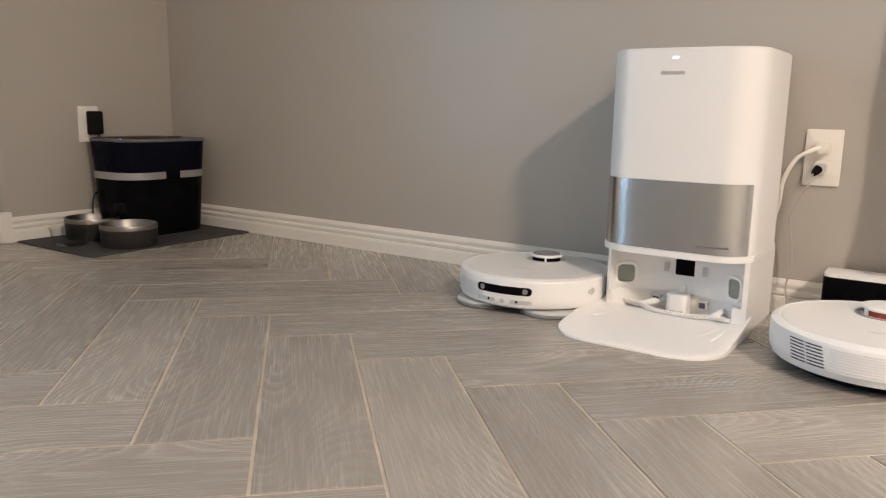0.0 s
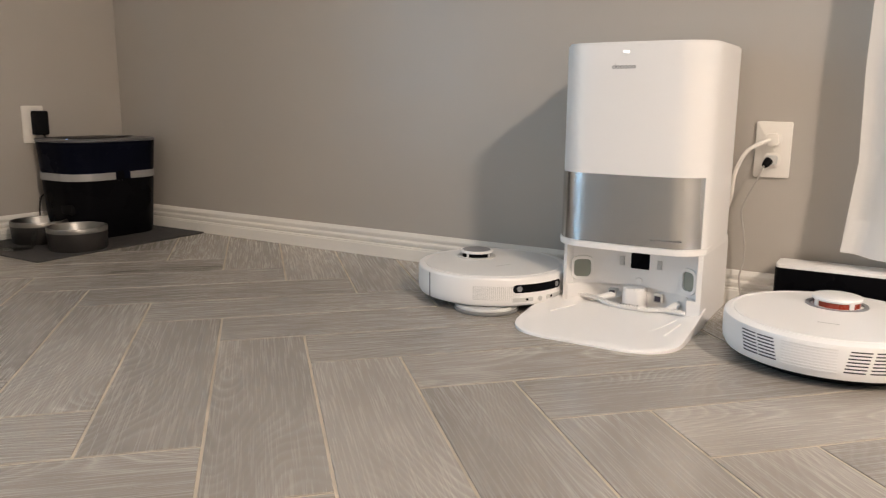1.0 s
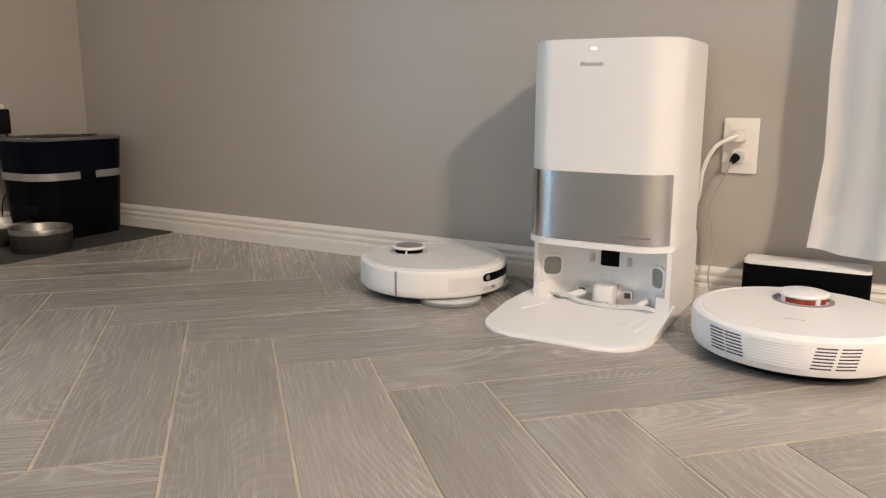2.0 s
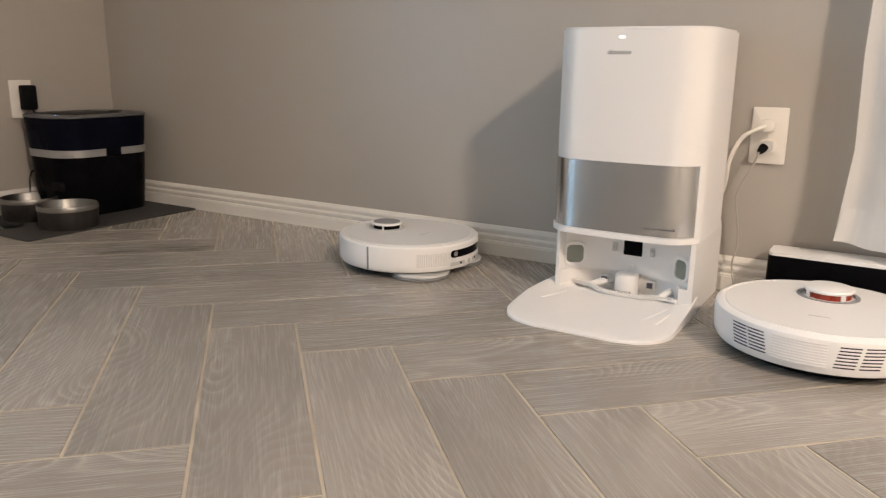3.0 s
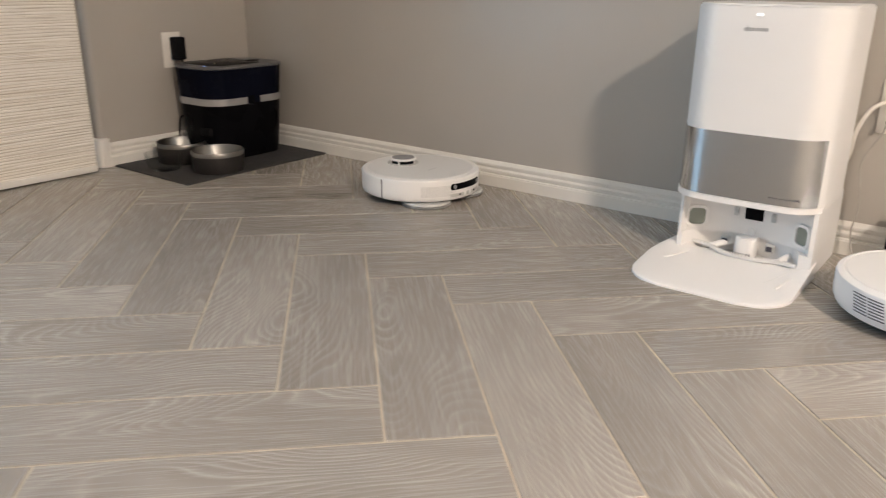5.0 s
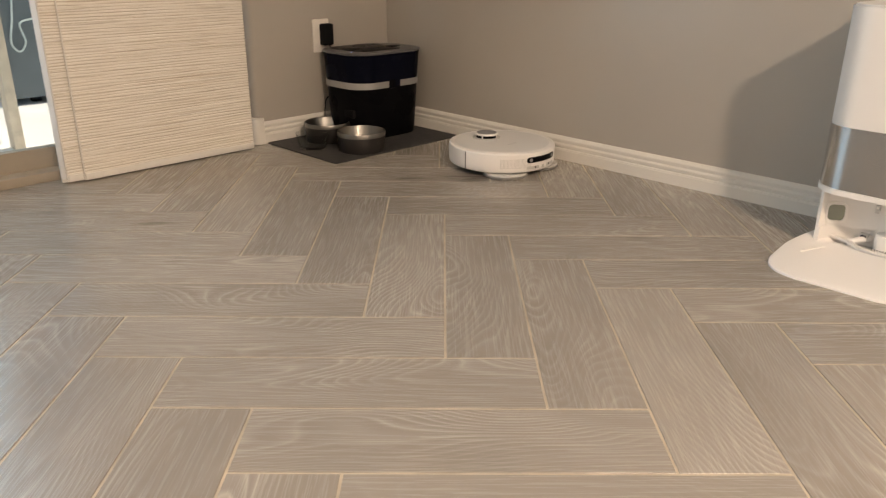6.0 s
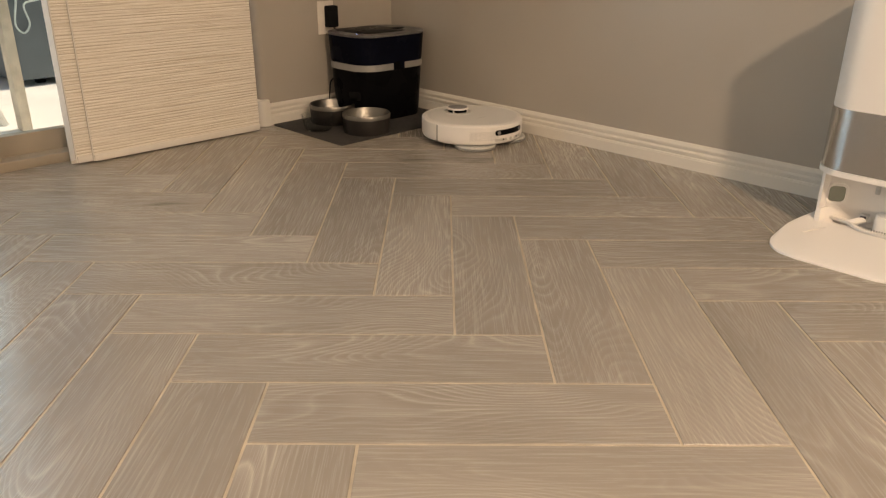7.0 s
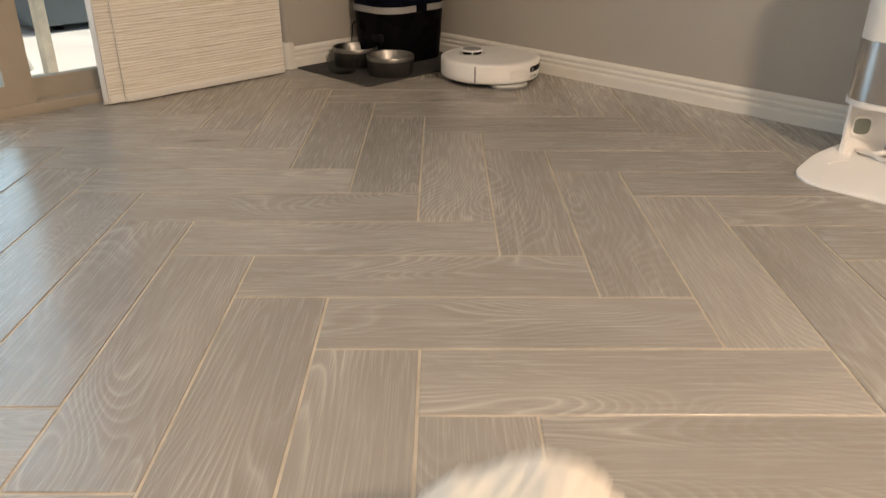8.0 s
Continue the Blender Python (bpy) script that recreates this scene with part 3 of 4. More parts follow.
        part("pin", boxes((x - 0.006, x + 0.006, 0.9205, 0.9225, 0.031, 0.042)), DARK_HOLE, d)
    # tray that ramps up to the bay
    bm = bmesh.new()
    x0, x1, y0, y1, n, k = -0.1735, 0.1535, 0.655, 0.905, 34, 26
    grid = []
    for j in range(k + 1):
        v = j / k
        row = []
        for i in range(n + 1):
            u = i / n
            y = y0 + (y1 - y0) * v
            cut = 0.0
            if y < y0 + 0.085:
                cut = 0.085 - math.sqrt(max(0, 0.085**2 - (y0 + 0.085 - y) ** 2))
            back = max(0.0, (v - 0.62) / 0.38)
            xa, xb = x0 + cut + 0.028 * back**1.4, x1 - cut
            x = xa + (xb - xa) * u
            edge = min(x - xa, xb - x)
            z = 0.006 + 0.016 * v + 0.007 * max(0, 1 - edge / 0.05) * max(0, v - 0.3) / 0.7 * 1.6
            z += 0.003 * max(0, 1 - edge / 0.03) * max(0, (v - 0.72) / 0.28)
            if edge < 0.006 or v < 0.02:
                z -= 0.0025
            z -= 0.006 * max(0, (v - 0.9) / 0.1) if edge > 0.04 else 0
            row.append(bm.verts.new((x, y, z)))
        grid.append(row)
    for a, c in zip(grid, grid[1:]):
        for i in range(n):
            bm.faces.new((a[i], a[i + 1], c[i + 1], c[i]))
    loop = grid[0] + [r[-1] for r in grid[1:]] + grid[-1][-2::-1] + [r[0] for r in grid[-2:0:-1]]
    foot = [bm.verts.new((v.co.x, v.co.y, 0.0)) for v in loop]
    for i in range(len(loop)):
        j = (i + 1) % len(loop)
        bm.faces.new((loop[i], loop[j], foot[j], foot[i]))
    tray = part("tray", bm, WHITE, d, "sloping white entry tray", smooth=50)
    for pts in ([(0.085, 0.77, 0.0118), (0.098, 0.80, 0.0142), (0.112, 0.845, 0.0185)], [(0.115, 0.755, 0.0125), (0.121, 0.785, 0.0165), (0.127, 0.815, 0.0205)], [(-0.13, 0.79, 0.0155), (-0.115, 0.82, 0.0168), (-0.10, 0.85, 0.0175)]):
        part("tread_rib", tube(pts, 0.0022, 6, 6), WHITE_MATT, tray)
    # wavy washing bar with bristles across the bay
    line = [(-0.128, 0.908, 0.028), (-0.09, 0.903, 0.027), (-0.065, 0.897, 0.026), (-0.04, 0.875, 0.025), (0.0, 0.868, 0.024), (0.05, 0.868, 0.025), (0.085, 0.876, 0.027), (0.122, 0.868, 0.028)]
    bar = part("washing_bar", tube(line, 0.0042, 8, 6), WHITE, d)
    bm = bmesh.new()
    for q in spline(line, 7)[2:-2]:
        box(bm, q.x - 0.0012, q.x + 0.0012, q.y - 0.0065, q.y + 0.005, q.z + 0.001, q.z + 0.0052)
    part("bristles", bm, WHITE_MATT, bar)
    for pts in ([(-0.068, 0.897, 0.025), (-0.05, 0.915, 0.031), (-0.035, 0.94, 0.032)], [(0.085, 0.876, 0.026), (0.094, 0.90, 0.032), (0.1, 0.925, 0.034)]):
        part("bar_arm", tube(pts, 0.0075, 8, 6), WHITE, bar)
    # status light and the maker's mark as plain shapes
    part("status_light", turned(prism(rounded(-0.0055, 0.0055, -0.0019, 0.0019, 0.0016, 4), 0, 0.0008), pose(-0.010, front_y(-0.010) - 0.0002, 0.528, 90, 0, 0)), LED, d, "lit white status light")
    bm = bmesh.new()
    for i in range(6):
        x = -0.0215 + 0.0078 * i
        turned_ring = lathe([(0.0021, 0), (0.0032, 0), (0.0032, 0.0005), (0.0021, 0.0005), (0.0021, 0)], 14, bm=bmesh.new())
        me = bpy.data.meshes.new("tmp")
        turned(turned_ring, pose(x - 0.012, front_y(x - 0.012) - 0.0002, 0.500, 90, 0, 0)).to_mesh(me)
        turned_ring.free()
        bm.from_mesh(me)
        bpy.data.meshes.remove(me)
    box(bm, -0.0312, -0.0302, front_y(-0.031) - 0.0007, front_y(-0.031) - 0.0001, 0.500, 0.5065)
    part("maker_mark", bm, INK, d, "grey maker's mark")
    return d


# ---- robot vacuums ----
def mopping_robot():
    r = thing("robot_vacuum", -0.275, 0.888, 0, "white round robot vacuum with lidar turret and two mop pads", "robot vacuum")
    R = 0.174
    part("body", lathe([(0, 0.014), (0.155, 0.014), (R - 0.004, 0.02), (R - 0.0005, 0.026), (R, 0.036), (R, 0.0755), (R - 0.0008, 0.0785), (R - 0.003, 0.0805), (R - 0.007, 0.0813), (R - 0.013, 0.0813), (R - 0.0135, 0.0802), (R - 0.016, 0.0802), (R - 0.017, 0.0815), (0, 0.0835)], 96), WHITE, r)
    part("underside", lathe([(0, 0.008), (0.14, 0.008), (0.15, 0.0139), (0, 0.0139)], 64), BLACK_MATT, r)
    t = part("lidar_turret", turned(lathe([(0.048, 0.081), (0.0455, 0.0855), (0.038, 0.0855), (0.038, 0.084), (0, 0.084)], 48), pose(-0.068, 0, 0)), PALE, r)
    part("lidar_window", turned(lathe([(0.034, 0.0835), (0.034, 0.094), (0, 0.094)], 40), pose(-0.068, 0, 0)), BLACK, t, "black lidar window")
    part("lidar_cap", turned(lathe([(0, 0.094), (0.0385, 0.094), (0.0395, 0.0965), (0.0385, 0.0992), (0.035, 0.0998), (0, 0.1002)], 48), pose(-0.068, 0, 0)), WHITE, t)
    part("cap_disc", turned(lathe([(0, 0.1003), (0.0335, 0.1), (0.0335, 0.1006), (0, 0.1008)], 40), pose(-0.068, 0, 0)), GREYP, t, "grey cap disc")
    for a in (20, 110, 200, 290):
        part("post", turned(boxes((0.0345, 0.0375, -0.002, 0.002, 0.084, 0.095)), pose(-0.068, 0, 0, 0, 0, a)), WHITE, t)

    def wrap(a0, a1, z0, z1, mat, name, parent, thick=0.001, label=""):
        line = [((R - 0.0004) * math.cos(radians(a0 + (a1 - a0) * k / 12)), (R - 0.0004) * math.sin(radians(a0 + (a1 - a0) * k / 12))) for k in range(13)]
        return part(name, band(line, z0, z1, thick), mat, parent, label)

    win = wrap(-19, 19, 0.048, 0.066, BLACK, "camera_window", r, 0.0012, "black glass camera window")
    for s in (-1, 1):
        part("window_end", turned(lathe([(0.0001, 0), (0.009, 0), (0.009, 0.0012), (0.0001, 0.0012)], 20), pose(0, 0, 0, 0, 0, 19 * s) @ pose(R - 0.0004, 0, 0.057, 0, 90, 0)), BLACK, win)
        part("lens", turned(lathe([(0.0001, 0), (0.006, 0), (0.006, 0.0016), (0.0001, 0.002)], 20), pose(0, 0, 0, 0, 0, 17 * s) @ pose(R, 0, 0.057, 0, 90, 0)), GREYP, win)
        wrap(s * 14 - 8, s * 14 + 8, 0.028, 0.037, PALE, "bumper_recess", r, 0.0006)
        part("bumper_sensor", turned(lathe([(0.0001, 0), (0.0028, 0), (0.0028, 0.0012), (0.0001, 0.0012)], 14), pose(0, 0, 0, 0, 0, s * 11) @ pose(R, 0, 0.033, 0, 90, 0)), BLACK, r)
        wrap(s * 90 - 0.9, s * 90 + 0.9, 0.022, 0.076, GREYP, "bumper_seam", r, 0.0004)
    part("centre_sensor", turned(lathe([(0.0001, 0), (0.0055, 0), (0.0055, 0.0012), (0.0001, 0.0016)], 16), pose(R - 0.0003, 0, 0.032, 0, 90, 0)), PALE, r)
    bm = bmesh.new()
    for i in range(24):
        for j in range(11):
            m = pose(0, 0, 0, 0, 0, -50 + 1.42 * i) @ pose(R - 0.0001, 0, 0.034 + 0.0028 * j)
            turned_box = [m @ Vector((0.0003, y, z)) for y, z in ((-0.0012, -0.0008), (0.0012, -0.0008), (0.0012, 0.0008), (-0.0012, 0.0008))]
            bm.faces.new([bm.verts.new(v) for v in turned_box])
    part("speaker_grille", bm, PALE, r, "rows of fine vent dots")
    bm = bmesh.new()
    for i in range(6):
        for j in range(6):
            if abs(i - 2.5) + abs(j - 2.5) < 4:
                m = pose(0, 0, 0, 0, 0, 66 + 1.3 * i) @ pose(R - 0.0001, 0, 0.046 + 0.003 * j)
                bm.faces.new([bm.verts.new(m @ Vector((0.0003, y, z))) for y, z in ((-0.0013, -0.001), (0.0013, -0.001), (0.0013, 0.001), (-0.0013, 0.001))])
    part("round_vent", bm, GREYP, r)
    part("lid_print", boxes((0.05, 0.054, -0.03, 0.012, 0.083, 0.0834)), PALE, r)
    for y in (-0.079, 0.079):
        p = part("mop_pad", turned(lathe([(0, 0.0), (0.069, 0.0), (0.072, 0.003), (0.072, 0.007), (0.068, 0.009), (0, 0.009)], 48), pose(0.086, y, 0)), MOP, r, "grey round mop pad")
        part("pad_holder", turned(lathe([(0, 0.0075), (0.069, 0.0075), (0.070, 0.010), (0.067, 0.0145), (0.02, 0.016), (0, 0.016)], 40), pose(0.086, y, 0)), PALE, p, "pale pad holder")
    part("top_cover", lathe([(0, 0.0836), (0.1, 0.0832), (0.155, 0.0819), (0.1555, 0.0812), (0, 0.082)], 72), COVER_GREY, r, "pale grey lid inside a white rim")
    for c in r.children_recursive:
        c.data.transform(Matrix.Scale(0.965, 4))
    return r


def parked_robot():
    r = thing("robot_vacuum", 0.425, 0.815, 0, "white round robot vacuum with red lidar band, at its charger", "robot vacuum", rz=90)
    R = 0.176
    part("body", lathe([(0, 0.014), (0.15, 0.014), (R - 0.006, 0.02), (R - 0.001, 0.03), (R, 0.04), (R, 0.07), (R - 0.0015, 0.0755), (R - 0.006, 0.079), (R - 0.012, 0.0802), (R - 0.0135, 0.0785), (R - 0.0165, 0.0785), (R - 0.018, 0.0802), (0, 0.083)], 96), WHITE, r)
    part("underside", lathe([(0, 0.004), (0.14, 0.004), (0.15, 0.0139), (0, 0.0139)], 64), BLACK_MATT, r)
    t = part("lidar_turret", turned(lathe([(0.052, 0.0805), (0.051, 0.0835), (0.044, 0.0835), (0.043, 0.0815), (0, 0.0815)], 48), pose(0.066, 0, 0)), GREYP, r)
    part("lidar_window", turned(lathe([(0.038, 0.0815), (0.038, 0.093), (0, 0.093)], 40), pose(0.066, 0, 0)), RED, t, "dark red lidar window")
    part("lidar_cap", turned(lathe([(0, 0.0925), (0.0405, 0.0925), (0.042, 0.0955), (0.0405, 0.0985), (0.036, 0.0998), (0, 0.1004)], 48), pose(0.066, 0, 0)), WHITE, t)
    for a in (40, 130, 220, 310):
        part("post", turned(boxes((0.0385, 0.0415, -0.004, 0.004, 0.0825, 0.0935)), pose(0.066, 0, 0, 0, 0, a)), WHITE, t)

    def slats(a0, a1, rows, z0, dz, h, mat, name, lean=0.0, thick=0.0005):
        bm = bmesh.new()
        for j in range(rows):
            z = z0 + dz * j
            line = [((R - 0.0002) * math.cos(radians(a + lean * j)), (R - 0.0002) * math.sin(radians(a + lean * j))) for a in [a0 + (a1 - a0) * k / 6 for k in range(7)]]
            band(line, z, z + h, thick, bm)
        part(name, bm, mat, r)

    for a in (-152, -164):
        slats(a - 5, a + 5, 7, 0.034, 0.0054, 0.0021, DARK_HOLE, "exhaust_vent", 0.4)
    for a in (-206, -217):
        slats(a - 5, a + 5, 7, 0.034, 0.0054, 0.0021, DARK_HOLE, "exhaust_vent", -0.4)
    slats(-199, -172, 9, 0.032, 0.0045, 0.0018, WHITE_MATT, "rear_ribs", 0, 0.0013)
    part("lid_print", boxes((-0.075, -0.0735, -0.016, 0.016, 0.0822, 0.0826)), PALE, r)
    return r


def charger():
    c = thing("charging_base", 0.413, 1.045, 0, "low white charging base with glossy black front, against the wall", "charging base")
    out = rounded(-0.115, 0.115, -0.018, 0.055, (0.014, 0.014, 0.006, 0.006), 6)
    part("shell", prism(out, 0.0, 0.116, 0.004), WHITE_MATT, c)
    part("front_panel", band([p for p in out if p[1] < 0.03][:14], 0.012, 0.109, 0.0015), BLACK, c, "glossy black front panel")
    part("contact_plate", boxes((-0.06, 0.06, -0.075, -0.0185, 0.0, 0.006), bevel=0.002), WHITE_MATT, c)


# ---- cords and plugs ----
def plugs():
    o = outlet("wall_outlet", pose(0.2617, YW - 0.0005, 0.339), "ivory duplex wall outlet with two plugs")
    p = tagged(new("power_plug", mesh_of(turned(prism(rounded(-0.013, 0.013, -0.012, 0.012, 0.006, 5), 0.0, 0.022, 0.004), pose(0.2617, YW - 0.010, 0.361, 90, 0, 0)), "power_plug", OFFWHITE, 40)), "white power plug of the docking station, in the upper socket", "power plug")
    part("cord", tube([(0.260, YW - 0.028, 0.361), (0.244, YW - 0.042, 0.354), (0.218, YW - 0.05, 0.335), (0.198, YW - 0.045, 0.29), (0.19, YW - 0.028, 0.24), (0.183, YW - 0.022, 0.215), (0.17, YW - 0.019, 0.2)], 0.0042, 10), OFFWHITE, p, "white power cord")
    q = tagged(new("power_plug", mesh_of(turned(prism(rounded(-0.011, 0.011, -0.010, 0.010, 0.004, 5), 0.0, 0.012, 0.002), pose(0.2617, YW - 0.010, 0.318, 90, 0, 0)), "power_plug", PALE, 40)), "grey power plug of the charging base, in the lower socket", "power plug")
    part("strain_relief", turned(lathe([(0.0001, 0), (0.009, 0), (0.008, 0.010), (0.0055, 0.018), (0.0001, 0.018)], 18), pose(0.258, YW - 0.020, 0.317, 125, 0, -25)), BLACK_MATT, q)
    part("cord", tube([(0.252, YW - 0.04, 0.308), (0.243, YW - 0.043, 0.28), (0.225, YW - 0.035, 0.245), (0.214, YW - 0.03, 0.21), (0.222, YW - 0.03, 0.16), (0.226, YW - 0.03, 0.11), (0.222, YW - 0.04, 0.06), (0.24, YW - 0.05, 0.008), (0.28, YW - 0.05, 0.004), (0.3, YW - 0.05, 0.02)], 0.0019, 8), CORD_GREY, q, "thin grey cord")
    outlet("wall_outlet", pose(XW + 0.0005, 0.797, 0.3525, 0, 0, 90), "white wall outlet holding a black adapter")
    a = tagged(new("power_adapter", mesh_of(boxes((XW + 0.009, XW + 0.040, 0.786, 0.829, 0.320, 0.395), bevel=0.005), "power_adapter", BLACK_MATT, 40)), "black plug-in power adapter of the feeder", "power adapter")
    part("cord", tube([(XW + 0.02, 0.818, 0.322), (XW + 0.008, 0.86, 0.26), (XW + 0.006, 0.86, 0.18), (XW + 0.012, 0.825, 0.14), (XW + 0.028, 0.79, 0.128), (XW + 0.038, 0.775, 0.105), (XW + 0.036, 0.772, 0.05), (XW + 0.03, 0.78, 0.012), (XW + 0.028, 0.83, 0.01)], 0.0024, 8), BLACK_MATT, a)
    return o


# ---- pet corner ----
def pet_mat():
    bm = prism(rounded(XW + 0.0175, -1.460, 0.530, 1.1025, 0.006, 4), 0.0, 0.004, 0.001)
    tagged(new("pet_mat", mesh_of(bm, "pet_mat", FELT, 35)), "thin dark grey mat under the pet bowls, in the corner", "mat")


def loft(levels, cx, cy, hx, hy, r, seg=10):
    """levels: (z, size) pairs; a rounded box that changes size with height."""
    bm = bmesh.new()
    rows = []
    for z, s in levels:
        rows.append([bm.verts.new((cx + x * s, cy + y * s, z)) for x, y in rounded(-hx, hx, -hy, hy, r, seg)])
    for a, b in zip(rows, rows[1:]):
        n = len(a)
        for k in range(n):
            bm.faces.new((a[k], a[(k + 1) % n], b[(k + 1) % n], b[k]))
    bm.faces.new(rows[0][::-1]), bm.faces.new(rows[-1])
    return bm


def pet_feeder():
    f = thing("pet_feeder", -1.732, 0.920, 0.004, "glossy black automatic pet feeder with silver band, standing on a mat", "pet feeder")
    hx, hy, r = 0.128, 0.166, 0.088
    part("base_body", loft([(0, 0.87), (0.003, 0.882), (0.10, 0.92), (0.181, 0.95)], 0, 0, hx, hy, r), BLACK, f)
    part("hopper", loft([(0.182, 0.95), (0.205, 0.956), (0.209, 0.96), (0.291, 0.995), (0.298, 1.0)], 0, 0, hx, hy, r), NAVY, f, "glossy blue-black hopper")
    lid = part("lid", loft([(0.298, 0.985), (0.300, 1.012), (0.304, 1.012), (0.3065, 1.0), (0.308, 0.93)], 0, 0, hx, hy, r), LID_GREY, f, "dark grey lid with rim")
    part("lid_recess", loft([(0.3081, 0.8), (0.3087, 0.79)], -0.01, -0.02, hx, hy * 0.8, r * 0.7), BLACK, lid)
    part("lid_grip", prism(rounded(0.0, 0.035, 0.07, 0.115, 0.012, 5), 0.3082, 0.310), BLACK_MATT, lid)
    part("status_light", boxes((0.054, 0.059, -0.140, -0.135, 0.3075, 0.3092), bevel=0.001), BLUE_LED, lid, "small lit blue light")
    out = [(x * 0.957, y * 0.957) for x, y in rounded(-hx, hx, -hy, hy, r, 14)]
    # the band runs from the side by the bowls, across the front, to the dock wall
    n = len(out) // 4
    front = out[n // 3 : 2 * n] + [(hx * 0.957, 0.0)] + out[2 * n : 3 * n - 4]
    pts = spline([(x, y, 0) for x, y in front], 3)
    line = [(p.x, p.y) for p in pts]
    part("band", band([p for p in line if p[1] < -0.021 or p[0] < 0], 0.182, 0.204, 0.002), SILVER, f, "silver band")
    part("band", band([p for p in line if p[1] > 0.004 and p[0] > 0], 0.182, 0.204, 0.002), SILVER, f, "silver band")
    part("latch", boxes((hx * 0.957 - 0.006, hx * 0.957 + 0.003, -0.020, 0.003, 0.178, 0.208), bevel=0.002), BLACK, f)
    part("maker_mark", turned(boxes((-0.0005, 0.0005, -0.018, 0.018, 0.190, 0.196)), pose(0.054, -0.1535, 0, 0, 0, -72)), INK, f)
    part("chute", boxes((0.02, 0.075, -0.155, -0.115, 0.078, 0.11), bevel=0.008), BLACK_MATT, f)


def bowl(x, y, r, h, label):
    b = thing("pet_bowl", x, y, 0.004, label, "pet bowl", group="steel pet bowls on the mat")
    part("shell", lathe([(0, 0.0), (r * 0.94, 0.0), (r * 0.965, 0.003), (r, h - 0.014), (r * 0.97, h - 0.013), (r * 0.96, 0.01), (0, 0.01)], 56), BOWL_COAT, b, "charcoal coated outer shell")
    part("liner", lathe([(r + 0.0004, h - 0.0138), (r + 0.0008, h - 0.003), (r - 0.001, h), (r - 0.004, h), (r - 0.0055, h - 0.003), (r * 0.78, 0.022), (r * 0.6, 0.0135), (0, 0.0125)], 56), STEEL_BOWL, b, "bare steel liner and rim")


def glass_bowl():
    g = lathe([(0, 0.0), (0.042, 0.0), (0.047, 0.004), (0.0575, 0.045), (0.059, 0.051), (0.0575, 0.053), (0.0562, 0.051), (0.0558, 0.045), (0.0455, 0.006), (0.041, 0.003), (0, 0.002)], 48)
    o = tagged(new("glass_bowl", mesh_of(g, "glass_bowl", GLASS, 40)), "small clear empty glass bowl on the mat", "bowl")
    o.matrix_basis = pose(-1.68, 0.603, 0.0042)


# ---- the pet that comes in at the end ----
def pet():
    rng = random.Random(5)
    p = thing("cat", 0.2, -1.6, 0, "fluffy white long-haired cat with cream patches, walking on the floor", "cat")

    def fluffy(name, centre, radii, count, length, parent=p, lean=(0, 0, 0)):
        bm = bmesh.new()
        bmesh.ops.create_icosphere(bm, subdivisions=6, radius=1)
        c = Vector(centre)
        for v in bm.verts:
            q = Vector((v.co.x * 9, v.co.y * 5, v.co.z * 9)) + c * 9
            k = 1 + 0.09 * noise.noise(v.co * 2.3 + c * 9) + 0.05 * abs(noise.noise(q)) + 0.035 * abs(noise.noise(q * 3.1))
            v.co = Vector((v.co.x * radii[0], v.co.y * radii[1], v.co.z * radii[2])) * k + c
        for _ in range(count):
            q = Vector((rng.gauss(0, 1), rng.gauss(0, 1), rng.gauss(0, 1))).normalized()
            at = Vector((q.x * radii[0], q.y * radii[1], q.z * radii[2])) * 0.97 + c
            way = (0.45 * q + Vector((rng.uniform(-0.6, 0.6), -0.7, rng.uniform(-0.5, 0.1))) + Vector(lean)).normalized()
            side = way.orthogonal().normalized() * length * 0.12
            up = way.cross(side)
            tip = bm.verts.new(at + way * length * rng.uniform(0.6, 1.2))
            ring = [bm.verts.new(at + side * math.cos(a) + up * math.sin(a)) for a in (0, 2.1, 4.2)]
            for i in range(3):
                bm.faces.new((ring[i], ring[(i + 1) % 3], tip))
        return part(name, bm, FUR, parent, smooth=60)

    fluffy("body", (0, 0, 0.175), (0.097, 0.19, 0.096), 500, 0.012)
    h = fluffy("head", (0, 0.205, 0.10), (0.058, 0.055, 0.052), 300, 0.01)
    for s in (-1, 1):
        bm = bmesh.new()
        bmesh.ops.create_cone(bm, segments=12, radius1=0.024, radius2=0.003, depth=0.045, cap_ends=True)
        part("ear", turned(bm, pose(0.034 * s, 0.195, 0.143, -35, 14 * s, 0) @ Matrix.Diagonal((1, 0.45, 1, 1))), FUR, h)
        for y in (0.13, -0.13):
            part("leg", turned(lathe([(0.0001, 0), (0.022, 0.001), (0.024, 0.015), (0.02, 0.04), (0.026, 0.14), (0.0001, 0.15)], 14), pose(0.045 * s, y, 0)), FUR, p)
    part("nose", boxes((-0.006, 0.006, 0.257, 0.264, 0.094, 0.102), bevel=0.003), PINK, h)
    part("tail", tube([(0, -0.18, 0.19), (0.01, -0.25, 0.2), (0.03, -0.32, 0.17), (0.02, -0.38, 0.14)], 0.026, 12), FUR, p)
    return p


